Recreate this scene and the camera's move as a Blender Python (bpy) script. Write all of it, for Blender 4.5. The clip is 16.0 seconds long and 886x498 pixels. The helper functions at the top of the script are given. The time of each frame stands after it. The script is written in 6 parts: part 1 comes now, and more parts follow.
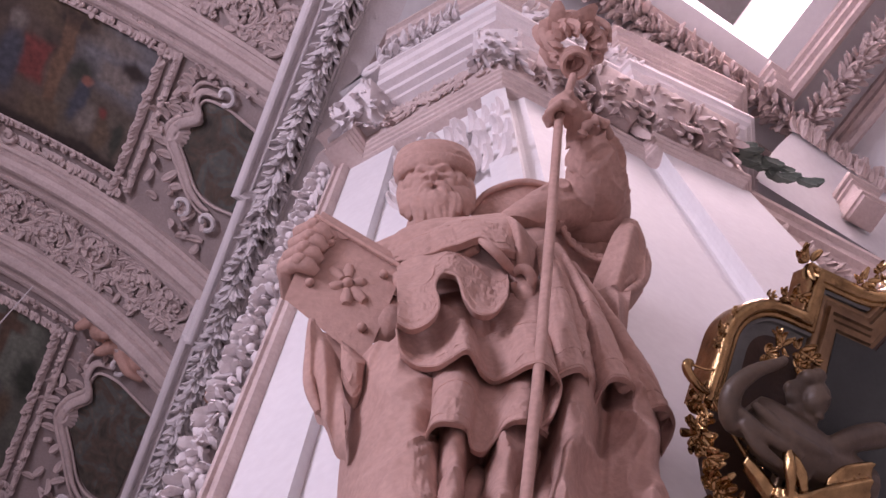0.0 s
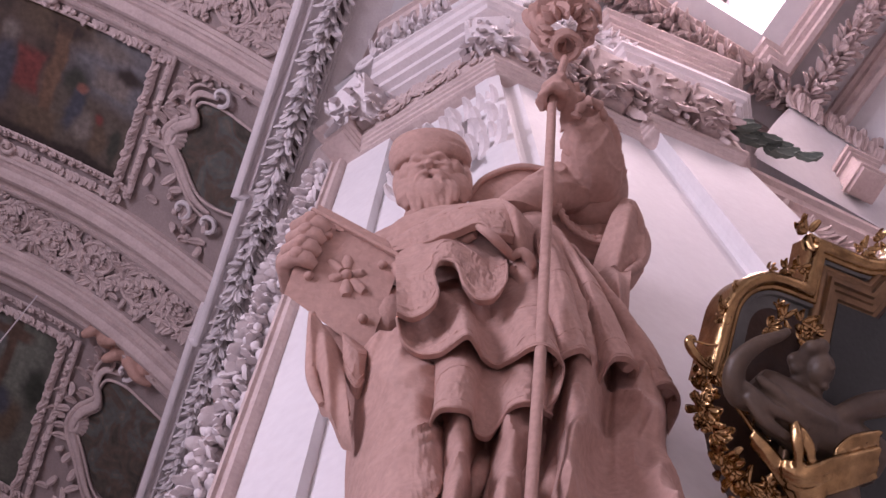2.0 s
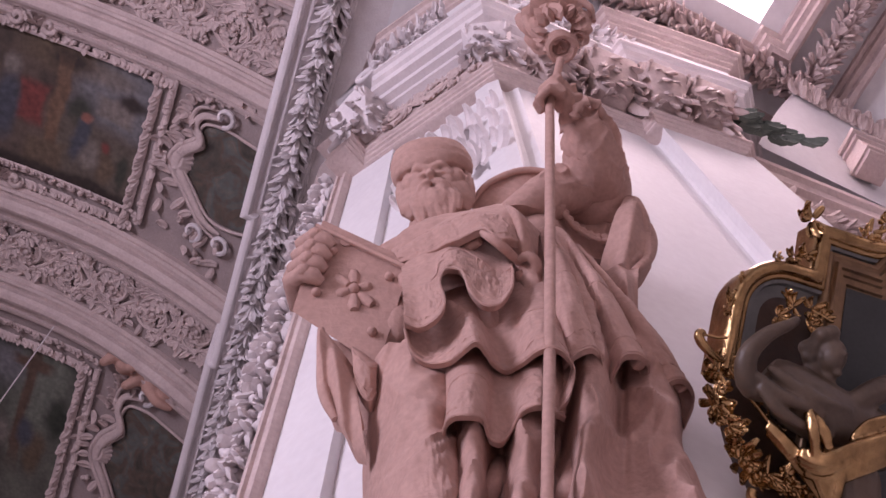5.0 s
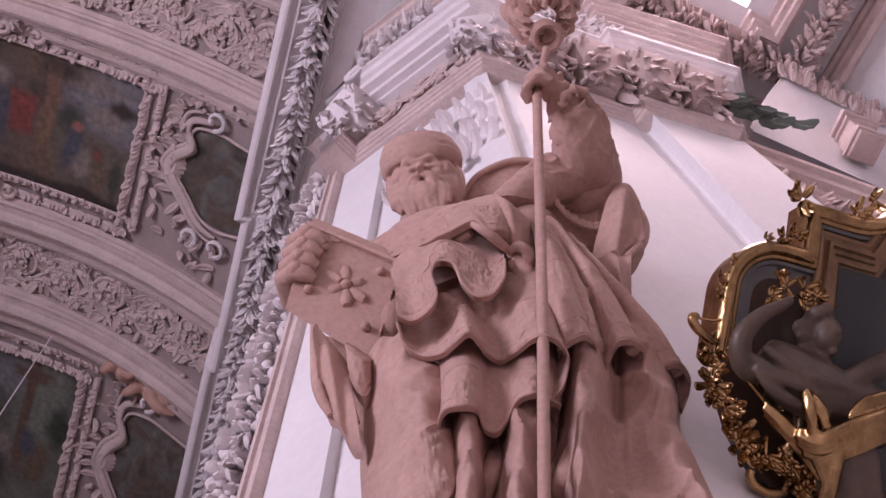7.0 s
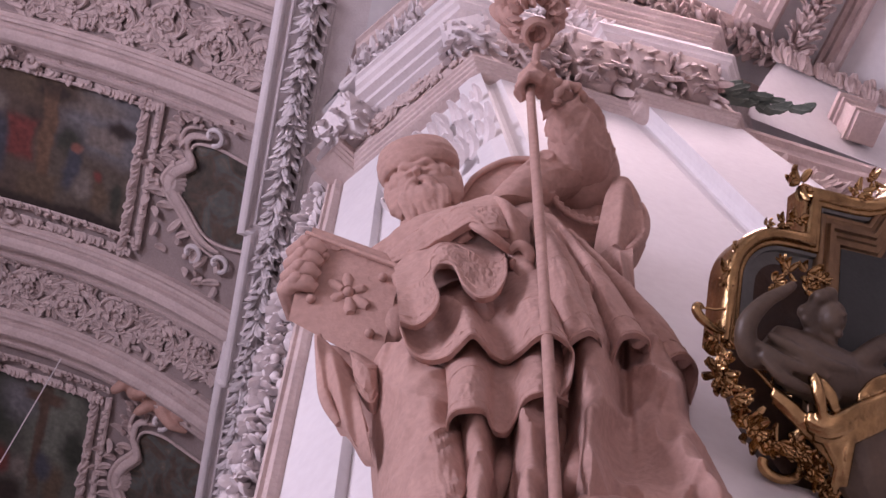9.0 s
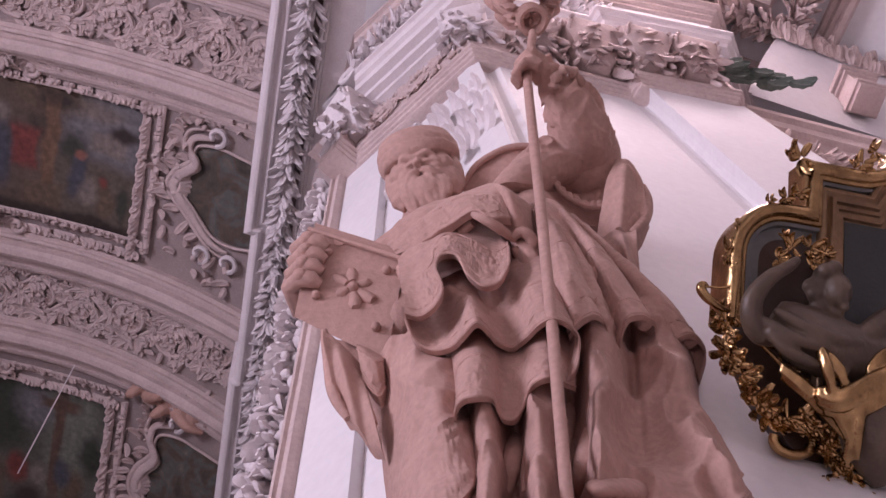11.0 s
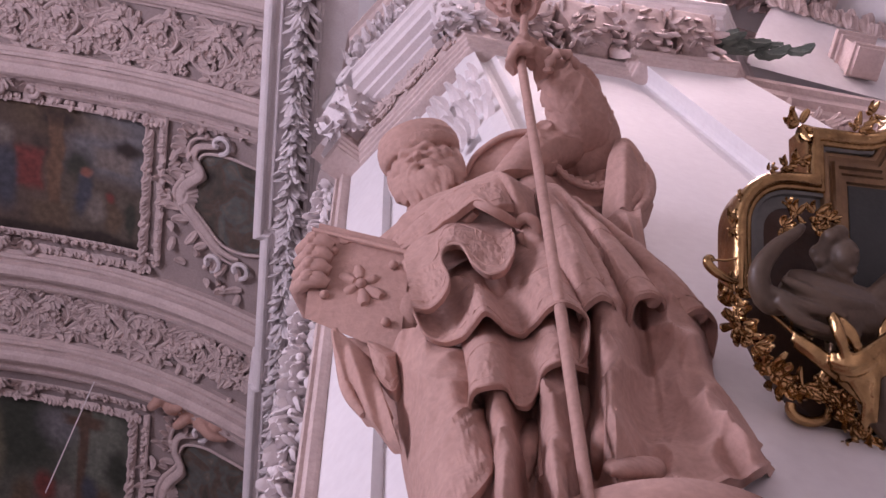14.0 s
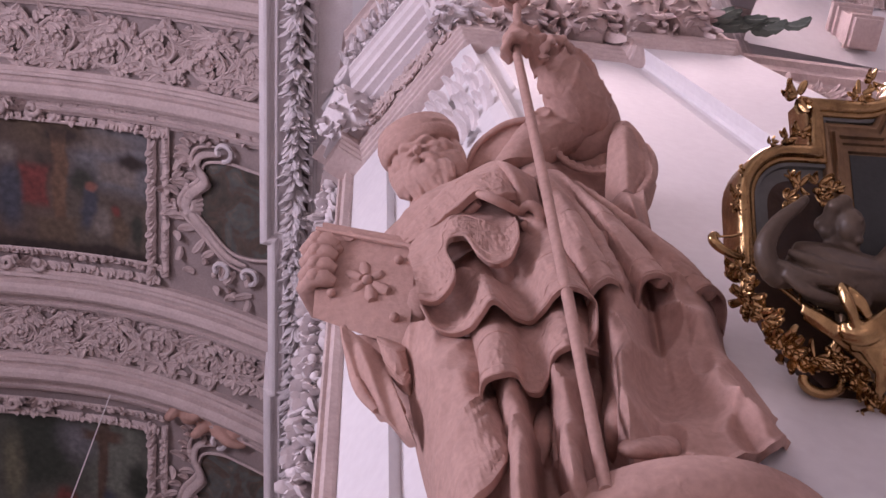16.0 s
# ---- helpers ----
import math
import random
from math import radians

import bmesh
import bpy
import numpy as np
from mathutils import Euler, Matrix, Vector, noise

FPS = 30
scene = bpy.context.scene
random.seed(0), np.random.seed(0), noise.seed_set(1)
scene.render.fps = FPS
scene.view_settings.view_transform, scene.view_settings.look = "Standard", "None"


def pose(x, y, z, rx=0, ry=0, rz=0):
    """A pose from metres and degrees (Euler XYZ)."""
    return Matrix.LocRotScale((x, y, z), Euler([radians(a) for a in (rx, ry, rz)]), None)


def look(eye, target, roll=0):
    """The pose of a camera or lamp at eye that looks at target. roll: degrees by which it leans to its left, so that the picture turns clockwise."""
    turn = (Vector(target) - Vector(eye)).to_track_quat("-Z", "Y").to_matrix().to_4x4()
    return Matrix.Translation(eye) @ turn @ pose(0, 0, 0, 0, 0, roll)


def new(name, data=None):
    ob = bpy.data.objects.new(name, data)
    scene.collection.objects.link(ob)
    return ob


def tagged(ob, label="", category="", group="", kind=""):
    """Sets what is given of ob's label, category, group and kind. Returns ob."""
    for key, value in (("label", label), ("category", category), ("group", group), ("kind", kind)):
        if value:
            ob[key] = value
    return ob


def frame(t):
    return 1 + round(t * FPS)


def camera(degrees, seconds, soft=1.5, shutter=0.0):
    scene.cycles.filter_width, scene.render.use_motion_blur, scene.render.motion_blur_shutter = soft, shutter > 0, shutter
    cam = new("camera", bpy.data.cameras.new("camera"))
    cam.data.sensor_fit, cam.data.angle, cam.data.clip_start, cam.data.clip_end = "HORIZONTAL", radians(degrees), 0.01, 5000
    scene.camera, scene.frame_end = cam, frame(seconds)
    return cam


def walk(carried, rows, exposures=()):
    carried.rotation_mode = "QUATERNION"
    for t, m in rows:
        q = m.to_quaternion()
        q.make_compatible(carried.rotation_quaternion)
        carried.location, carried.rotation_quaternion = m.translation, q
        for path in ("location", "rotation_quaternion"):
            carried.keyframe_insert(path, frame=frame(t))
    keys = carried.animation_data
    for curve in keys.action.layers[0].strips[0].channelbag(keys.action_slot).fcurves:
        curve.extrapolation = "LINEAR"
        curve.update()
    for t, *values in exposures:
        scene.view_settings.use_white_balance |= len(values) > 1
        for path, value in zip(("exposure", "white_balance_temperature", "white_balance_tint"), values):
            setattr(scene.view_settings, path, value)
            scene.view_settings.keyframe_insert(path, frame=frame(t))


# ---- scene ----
cam = camera(40.0, 16.0)
PATH = [
    (0, -0.0694, -0.0372, 1.5983, 157.365, 0.334, -1.152),
    (0.5, -0.0649, -0.0327, 1.5955, 157.207, 0.489, -0.672),
    (1, -0.0616, -0.0310, 1.5939, 157.075, 0.705, -0.095),
    (1.5, -0.0565, -0.0251, 1.5974, 157.065, 0.880, 0.500),
    (2, -0.0507, -0.0184, 1.5975, 157.101, 1.112, 1.268),
    (2.5, -0.0478, -0.0181, 1.5991, 157.098, 1.418, 2.179),
    (3, -0.0421, -0.0191, 1.6006, 157.260, 1.577, 2.991),
    (3.5, -0.0379, -0.0219, 1.6015, 157.443, 1.584, 3.509),
    (4, -0.0331, -0.0240, 1.5986, 157.597, 1.624, 3.938),
    (6.5, -0.0099, -0.0100, 1.5948, 157.383, 2.235, 5.950),
    (7, -0.0052, -0.0038, 1.5976, 157.479, 2.628, 6.485),
    (7.5, 0.0000, 0.0000, 1.6000, 157.527, 2.920, 7.028),
    (8, 0.0033, 0.0010, 1.6017, 157.633, 3.264, 7.821),
    (8.5, 0.0060, 0.0008, 1.6013, 157.773, 3.361, 8.622),
    (11, 0.0297, 0.0076, 1.6015, 157.514, 3.991, 11.801),
    (11.5, 0.0321, 0.0091, 1.6023, 157.416, 4.126, 12.508),
    (12, 0.0337, 0.0104, 1.6007, 157.295, 4.224, 13.116),
    (12.5, 0.0352, 0.0108, 1.5974, 157.206, 4.214, 13.386),
    (13, 0.0394, 0.0130, 1.5983, 157.165, 4.384, 14.044),
    (13.5, 0.0429, 0.0128, 1.5946, 157.181, 4.698, 14.762),
    (14, 0.0487, 0.0169, 1.5982, 157.489, 4.922, 15.619),
    (14.5, 0.0537, 0.0195, 1.5961, 157.615, 5.176, 16.421),
    (15, 0.0543, 0.0266, 1.5979, 157.713, 5.419, 17.326),
    (15.5, 0.0557, 0.0316, 1.5960, 157.634, 5.471, 17.763),
    (16, 0.0564, 0.0334, 1.5966, 157.614, 5.716, 18.679),
]
walk(cam, [(t, pose(x, y, z, rx, ry, rz)) for t, x, y, z, rx, ry, rz in PATH],
     exposures=[(0.0, 0.0, 6800, 47), (16.0, 0.0, 6800, 47)])

# ---- light ----
world = bpy.data.worlds.new("sky")
scene.world = world
world.use_nodes = True
_nt = world.node_tree
_sky = _nt.nodes.new("ShaderNodeTexSky")
_sky.sky_type = "NISHITA"
_sky.sun_disc = False
_sky.sun_elevation, _sky.sun_rotation = radians(48), radians(200)
_nt.links.new(_sky.outputs[0], _nt.nodes["Background"].inputs[0])
_nt.nodes["Background"].inputs[1].default_value = 0.12

sun = new("sun", bpy.data.lights.new("sun", "SUN"))
sun.data.energy, sun.data.angle, sun.data.color = 5.0, radians(0.6), (1.0, 0.95, 0.87)
sun.matrix_world = pose(0, 0, 20, 42, 0, 20)


def added_daylight(x, y, z, w, h, aim, power, colour=(1, 1, 1)):
    """An added area lamp that stands in for daylight at an opening."""
    ob = new("added_daylight", bpy.data.lights.new("added_daylight", "AREA"))
    ob.data.shape, ob.data.size, ob.data.size_y = "RECTANGLE", w, h
    ob.data.energy, ob.data.color = power, colour
    ob.matrix_world = look((x, y, z), aim)
    return ob


# added lamps at unseen nave windows: behind, to the right and to the left
added_daylight(-3.0, -8.7, 5.5, 2.2, 5.0, (-3.0, 0, 5.0), 32, (0.95, 0.97, 1.0))
added_daylight(3.0, -8.7, 5.5, 2.2, 5.0, (3.0, 0, 5.0), 13, (1.0, 0.97, 0.95))
added_daylight(6.7, -3.0, 6.0, 2.2, 4.5, (0, -0.5, 6.4), 24, (1.0, 0.93, 0.90))
added_daylight(-6.7, -4.4, 5.5, 2.2, 5.0, (0, -1.0, 6.2), 625, (0.80, 0.90, 1.0))

# ---- materials ----
def material(name, base, second, scale=6.0, rough=0.75, metal=0.0, bump=0.15, fine=60.0, spread=0.5, dirt=None, island=0.0):
    """A surface with two scales of variation in colour, and a fine relief."""
    m = bpy.data.materials.new(name)
    m.use_nodes = True
    nt = m.node_tree
    b = nt.nodes["Principled BSDF"]
    co = nt.nodes.new("ShaderNodeTexCoord")
    n1 = nt.nodes.new("ShaderNodeTexNoise")
    n1.inputs["Scale"].default_value, n1.inputs["Detail"].default_value, n1.inputs["Roughness"].default_value = scale, 6, 0.6
    n2 = nt.nodes.new("ShaderNodeTexNoise")
    n2.inputs["Scale"].default_value, n2.inputs["Detail"].default_value = fine, 4
    for n in (n1, n2):
        nt.links.new(co.outputs["Object"], n.inputs["Vector"])
    ramp = nt.nodes.new("ShaderNodeValToRGB")
    ramp.color_ramp.elements[0].position, ramp.color_ramp.elements[1].position = 0.5 - spread / 2, 0.5 + spread / 2
    ramp.color_ramp.elements[0].color, ramp.color_ramp.elements[1].color = (*second, 1), (*base, 1)
    nt.links.new(n1.outputs["Fac"], ramp.inputs[0])
    mix = nt.nodes.new("ShaderNodeMix")
    mix.data_type, mix.blend_type = "RGBA", "OVERLAY"
    mix.inputs["Factor"].default_value = 0.22
    nt.links.new(ramp.outputs[0], mix.inputs[6])
    nt.links.new(n2.outputs["Fac"], mix.inputs[7])
    nt.links.new(mix.outputs[2], b.inputs["Base Color"])
    bp = nt.nodes.new("ShaderNodeBump")
    bp.inputs["Strength"].default_value, bp.inputs["Distance"].default_value = bump, 0.01
    nt.links.new(n2.outputs["Fac"], bp.inputs["Height"])
    nt.links.new(bp.outputs[0], b.inputs["Normal"])
    b.inputs["Roughness"].default_value, b.inputs["Metallic"].default_value = rough, metal
    return m


WHITE = material("white_limewash", (0.80, 0.78, 0.78), (0.72, 0.70, 0.71), 1.3, 0.7, bump=0.06, fine=25)
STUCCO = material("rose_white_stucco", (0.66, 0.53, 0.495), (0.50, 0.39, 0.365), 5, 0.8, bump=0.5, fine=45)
# darker copy of the rose stucco, with shade behind the reliefs in its colour
STUCCO_SHADED = material("shaded_rose_stucco_ground", (0.40, 0.318, 0.30), (0.31, 0.246, 0.232), 4, 0.85, bump=0.25, fine=60)
STUCCO_PALE = material("pale_stucco", (0.80, 0.74, 0.74), (0.68, 0.62, 0.62), 5, 0.8, bump=0.2, fine=80)
TERRA = material("salmon_stucco", (0.60, 0.36, 0.29), (0.48, 0.28, 0.22), 7, 0.72, bump=0.3, fine=90)
STATUE = material("rose_terracotta", (0.53, 0.330, 0.276), (0.43, 0.26, 0.214), 6, 0.85, bump=0.35, fine=55)
GOLD = material("gilding", (0.56, 0.36, 0.17), (0.22, 0.13, 0.06), 16, 0.26, metal=1.0, bump=0.3, fine=40)
DARKWOOD = material("dark_brown_wood", (0.075, 0.04, 0.026), (0.035, 0.02, 0.014), 9, 0.35, bump=0.2, fine=70)
BRONZE = material("dark_painted_carving", (0.13, 0.088, 0.058), (0.06, 0.042, 0.03), 8, 0.45, bump=0.2, fine=60)
SLATE = material("dark_green_canvas", (0.05, 0.058, 0.055), (0.025, 0.03, 0.03), 3, 0.4, bump=0.1, fine=80)
STONE = material("floor_limestone", (0.70, 0.65, 0.61), (0.58, 0.54, 0.51), 2, 0.4, bump=0.1, fine=30)
NAVE = material("nave_plaster", (0.64, 0.59, 0.57), (0.55, 0.50, 0.48), 1.5, 0.8, bump=0.1, fine=20)
GREEN = material("green_painted_leaves", (0.16, 0.2, 0.17), (0.10, 0.13, 0.11), 9, 0.8, bump=0.2)


# ---- mesh building ----
class Soup:
    """Vertices and faces gathered for one mesh."""

    def __init__(self):
        self.v, self.f = [], []

    def add(self, verts, faces):
        k = len(self.v)
        self.v += [tuple(p) for p in verts]
        self.f += [tuple(i + k for i in q) for q in faces]

    def grid(self, rows, closed_u=False, closed_v=False):
        """rows: a list of equally long rows of points."""
        n, m = len(rows), len(rows[0])
        faces = []
        for i in range(n if closed_v else n - 1):
            for j in range(m if closed_u else m - 1):
                a, b = i * m + j, i * m + (j + 1) % m
                c, d = ((i + 1) % n) * m + (j + 1) % m, ((i + 1) % n) * m + j
                faces.append((a, b, c, d))
        self.add([p for r in rows for p in r], faces)

    def box(self, m, sx, sy, sz):
        """A box of these full sizes, centred on the pose m."""
        p = [m @ Vector((x * sx / 2, y * sy / 2, z * sz / 2)) for x in (-1, 1) for y in (-1, 1) for z in (-1, 1)]
        self.add(p, [(0, 1, 3, 2), (4, 6, 7, 5), (0, 4, 5, 1), (2, 3, 7, 6), (0, 2, 6, 4), (1, 5, 7, 3)])

    def ball(self, m, rx, ry, rz, n=12, k=8):
        rows = []
        for i in range(k + 1):
            a = math.pi * i / k
            rows.append([m @ Vector((rx * math.sin(a) * math.cos(2 * math.pi * j / n), ry * math.sin(a) * math.sin(2 * math.pi * j / n), -rz * math.cos(a))) for j in range(n)])
        self.grid(rows, closed_u=True)

    def tube(self, pts, radii, n=8, caps=True, flat=1.0):
        """A round bar along the points, with a radius at each."""
        pts = [Vector(p) for p in pts]
        rows = []
        ref = Vector((0.31, 0.77, 0.55))
        for i, p in enumerate(pts):
            d = (pts[min(i + 1, len(pts) - 1)] - pts[max(i - 1, 0)]).normalized()
            u = d.cross(ref)
            u = u.normalized() if u.length > 1e-4 else d.orthogonal().normalized()
            w = d.cross(u)
            ref = -w
            r = radii[i] if hasattr(radii, "__len__") else radii
            rows.append([p + r * (math.cos(2 * math.pi * j / n) * u + flat * math.sin(2 * math.pi * j / n) * w) for j in range(n)])
        k = len(self.v)
        self.grid(rows, closed_u=True)
        if caps:
            self.f.append(tuple(k + j for j in range(n))[::-1])
            self.f.append(tuple(k + (len(pts) - 1) * n + j for j in range(n)))

    def sweep(self, path, profile, up=(0, 0, 1), closed=False):
        """A moulding: profile points (out, up) carried along a path with mitred corners. 'out' lies to the right of the way."""
        path = [Vector(p) for p in path]
        up = Vector(up)
        n = len(path)
        rows = []
        for i, p in enumerate(path):
            a = path[i - 1] if (i or closed) else None
            b = path[(i + 1) % n] if (i < n - 1 or closed) else None
            d1 = (p - a).normalized() if a is not None else (b - p).normalized()
            d2 = (b - p).normalized() if b is not None else d1
            o1, o2 = d1.cross(up).normalized(), d2.cross(up).normalized()
            o = (o1 + o2)
            o = o.normalized() if o.length > 1e-5 else o1
            o = o / max(0.3, o.dot(o1))
            rows.append([p + o * q[0] + up * q[1] for q in profile])
        self.grid(rows, closed_v=closed)

    def leaf(self, m, length, width, curl=0.5, n=5, lobes=True):
        """A carved leaf with a sunk rib, lobed edge and a tip that curls outward, growing along the pose's +y, with its face to +z."""
        rows = []
        for i in range(n + 1):
            s = i / n
            w = width * (0.30 + 0.85 * math.sin(math.pi * (0.12 + 0.74 * s))) * (1 + (0.20 if lobes and i % 2 else -0.12))
            a = curl * 1.5 * s
            y = length * math.sin(a) / max(0.3, curl * 1.5)
            z = length * (1 - math.cos(a)) / max(0.3, curl * 1.5) + 0.10 * length
            lift = 0.34 * width
            rows.append([m @ Vector((-w, y - 0.06 * length, z - lift * 1.5)), m @ Vector((-w * 0.55, y, z + lift * 0.5)), m @ Vector((0, y + 0.05 * length * s, z - lift * 0.3)),
                         m @ Vector((w * 0.55, y, z + lift * 0.5)), m @ Vector((w, y - 0.06 * length, z - lift * 1.5))])
        k = len(self.v)
        self.grid(rows)
        self.add([m @ Vector((0, length * 0.4, -0.05 * length))], [])
        e = len(self.v) - 1
        ring = [k + 5 * i for i in range(n + 1)] + [k + 5 * n + 2] + [k + 5 * i + 4 for i in range(n, -1, -1)]
        for a, b in zip(ring, ring[1:] + ring[:1]):
            self.f.append((a, b, e))


def lobe(self, m, length, width, curl=0.8):
    """A plump carved leaf: a thick tapering tongue that curls outward, growing along the pose's +y, with its face to +z."""
    rows = []
    for i in range(6):
        s = i / 5
        a = curl * 1.5 * s
        y, z = length * math.sin(a) / max(0.3, curl * 1.5), length * (1 - math.cos(a)) / max(0.3, curl * 1.5)
        w = width * (0.5, 0.85, 1.0, 1.0, 0.84, 0.42)[i]
        t = w * 0.42
        c, sn = math.cos(a), math.sin(a)
        ring = [(-w, -0.3 * t), (-0.5 * w, t), (0, 0.45 * t), (0.5 * w, t), (w, -0.3 * t), (0, -t)]
        rows.append([m @ Vector((px, y - sn * pz, z + c * pz + 0.3 * width)) for px, pz in ring])
    k = len(self.v)
    self.grid(rows, closed_u=True)
    self.f += [tuple(k + j for j in range(6))[::-1], tuple(k + 30 + j for j in range(6))]


Soup.lobe = lobe


VAULT_FIT = Matrix.Translation((0, 0, 1.6)) @ Matrix.Scale(1.38, 4) @ Matrix.Translation((0, 0, -1.6))
in_vault = False


def part(name, soup, mat, parent=None, label="", smooth=True):
    """Link one mesh, under a thing or part where a parent is given. The vault's pieces are scaled about the camera's
    place to fit its view.
    """
    me = bpy.data.meshes.new(name)
    me.from_pydata([tuple(VAULT_FIT @ Vector(p)) if in_vault else tuple(p) for p in soup.v], [], soup.f)
    me.materials.append(mat)
    if smooth:
        me.shade_smooth()
        me.set_sharp_from_angle(angle=radians(58))
    me.update()
    ob = new(name, me)
    if parent is not None:
        ob.parent = parent
    if label:
        tagged(ob, label)
    return ob


def thing(name, label, category, group="", kind=""):
    return tagged(new(name), label, category, group, kind)


def frame_pose(o, x, z):
    """A pose at o whose x and z axes lie along those given."""
    x, z = Vector(x).normalized(), Vector(z).normalized()
    y = z.cross(x).normalized()
    x = y.cross(z)
    return Matrix(((x.x, y.x, z.x, o[0]), (x.y, y.y, z.y, o[1]), (x.z, y.z, z.z, o[2]), (0, 0, 0, 1)))


# ---- the setting ----
def structure(name, soup, mat, label, category, smooth=False, parent=None):
    ob = part(name, soup, mat, parent, smooth=smooth)
    return tagged(ob, label, category, kind="structure")


def slab(name, x0, x1, y0, y1, z0, z1, mat, label, category):
    s = Soup()
    s.box(Matrix.Translation(((x0 + x1) / 2, (y0 + y1) / 2, (z0 + z1) / 2)), x1 - x0, y1 - y0, z1 - z0)
    return structure(name, s, mat, label, category)


# unseen floor, made pale so that it throws light upward
slab("floor", -7.2, 7.2, -9.2, 9.2, -0.2, 0, STONE, "unseen pale limestone floor that bounces light up", "floor")


def wall_with_windows(name, axis, at, lo, hi, holes, label):
    """A wall 0.4 thick, 13 high, with arched-free tall window holes (from, to, sill, head)."""
    s = Soup()
    edges = [lo]
    for a, b, c, d in holes:
        edges += [a, b]
    edges.append(hi)

    def bx(a, b, z0, z1):
        if b - a < 1e-3 or z1 - z0 < 1e-3:
            return
        c = ((a + b) / 2, at) if axis == "x" else (at, (a + b) / 2)
        d = (b - a, 0.4) if axis == "x" else (0.4, b - a)
        s.box(Matrix.Translation((*c, (z0 + z1) / 2)), *d, z1 - z0)
    for i in range(0, len(edges), 2):
        bx(edges[i], edges[i + 1], 0, 13)
    for a, b, c, d in holes:
        bx(a, b, 0, c)
        bx(a, b, d, 13)
    return structure(name, s, NAVE, label, "wall")


# unseen nave walls, added to close the place and hold the lamps' windows
wall_with_windows("wall_south", "x", -9.2, -7.2, 7.2, [(-4.1, -1.9, 3.0, 8.0), (1.9, 4.1, 3.0, 8.0)], "unseen plain nave wall with added tall windows")
wall_with_windows("wall_east", "y", 7.2, -9.0, 9.0, [(-4.1, -1.9, 3.7, 8.3)], "unseen plain nave wall with an added tall window")
wall_with_windows("wall_west", "y", -7.2, -9.0, 9.0, [(-5.1, -2.9, 3.0, 8.0)], "unseen plain nave wall with an added tall window")
wall_with_windows("wall_north", "x", 9.2, -7.2, 7.2, [], "plain end wall")
slab("ceiling", -7.4, 7.4, -9.4, 9.4, 13.0, 13.2, NAVE, "plain ceiling over the nave", "ceiling")

# ---- the pier behind the statue ----
# plan of the pier's crown moulding, from its left end round the corner to its right end
CROWN_Z = 7.75
A0, A1, C0 = Vector((-0.465, 1.857, 0)), Vector((-0.405, 1.940, 0)), Vector((0.302, 1.521, 0))
B1, B2, B3 = Vector((1.072, 1.913, 0)), Vector((1.126, 1.852, 0)), Vector((1.672, 2.093, 0))
AD, BD = (C0 - A1).normalized(), (B1 - C0).normalized()
AN, BN = Vector((AD.y, -AD.x, 0)), Vector((BD.y, -BD.x, 0))


def prism(s, plan, z0, z1):
    n = len(plan)
    s.add([(p.x, p.y, z) for z in (z0, z1) for p in plan], [tuple(range(n))[::-1], tuple(range(n, 2 * n))] + [(i, (i + 1) % n, n + (i + 1) % n, n + i) for i in range(n)])


def hollow(p, q, depth, n=6):
    """Points of a soft hollow between p and q in plan."""
    d = (q - p).normalized()
    inn = Vector((-d.y, d.x, 0))
    return [p.lerp(q, i / n) + inn * depth * math.sin(math.pi * i / n) for i in range(n + 1)]


# white faces: strips by the edges, a sunk panel in the left face, soft hollows by the corner and the right strip
IN = 0.07
EL = A1 - AN * IN - AD * 0.13
aL, aR = A1.lerp(C0, 0.17), A1.lerp(C0, 0.80)
edge = [EL, aL - AN * IN, aL - AN * (IN + 0.05), aR - AN * (IN + 0.05), aR - AN * IN]
corner = C0 - (AN + BN).normalized() * IN * 1.1
edge += [corner - AD * 0.05] + hollow(corner + BD * 0.02, corner + BD * 0.13, 0.05, 6)
edge += hollow(B1 - BN * IN + BD * 0.015, B2 - BN * (IN - 0.01) + BD * 0.075, 0.08, 8) + [B3 - BN * IN + BD * 0.02]
# the faces widen towards the floor
def widened(p, drop):
    """A plan point of the pier, that much below the crown."""
    along = (p - C0).dot(BD)
    if (p - C0).dot(AD) < -0.2 and along < 0.25:
        return p - AD * 0.085 * drop
    if along > 0.95 * (B3 - C0).length:
        return p + BD * 0.20 * drop
    return p + BD * (0.10 * drop if along > 0.5 else 0.0)


plan = edge + [Vector((2.1, 3.4, 0)), Vector((-0.5, 3.4, 0))]
foot = [widened(p, CROWN_Z) for p in edge] + [Vector((4.5, 3.4, 0)), Vector((-1.2, 3.4, 0))]
n = len(plan)
s = Soup()
s.add([(p.x, p.y, 0) for p in foot] + [(p.x, p.y, CROWN_Z + 0.05) for p in plan], [tuple(range(n))[::-1], tuple(range(n, 2 * n))] + [(i, (i + 1) % n, n + (i + 1) % n, n + i) for i in range(n)])
pier = structure("pier", s, WHITE, "plain white canted pier behind the statue", "pier", smooth=False)

# crown moulding, a stepped band that runs round the pier
PROFILE = [(-0.2, 0.07), (0.0, 0.07), (0.0, 0.045), (-0.012, 0.04), (-0.016, 0.022), (-0.028, 0.018), (-0.034, 0.004), (-0.048, 0.0), (-0.052, -0.012), (-0.064, -0.016), (-0.2, -0.016)]
CROWN_LINE = [A0, A1, C0, B1, B2, B3, B3 + Vector((0.1, 0.6, 0))]


def round_the_pier(name, profile, z, mat, label, category):
    s = Soup()
    s.sweep([Vector((p.x, p.y, z)) for p in CROWN_LINE], profile)
    return structure(name, s, mat, label, category)


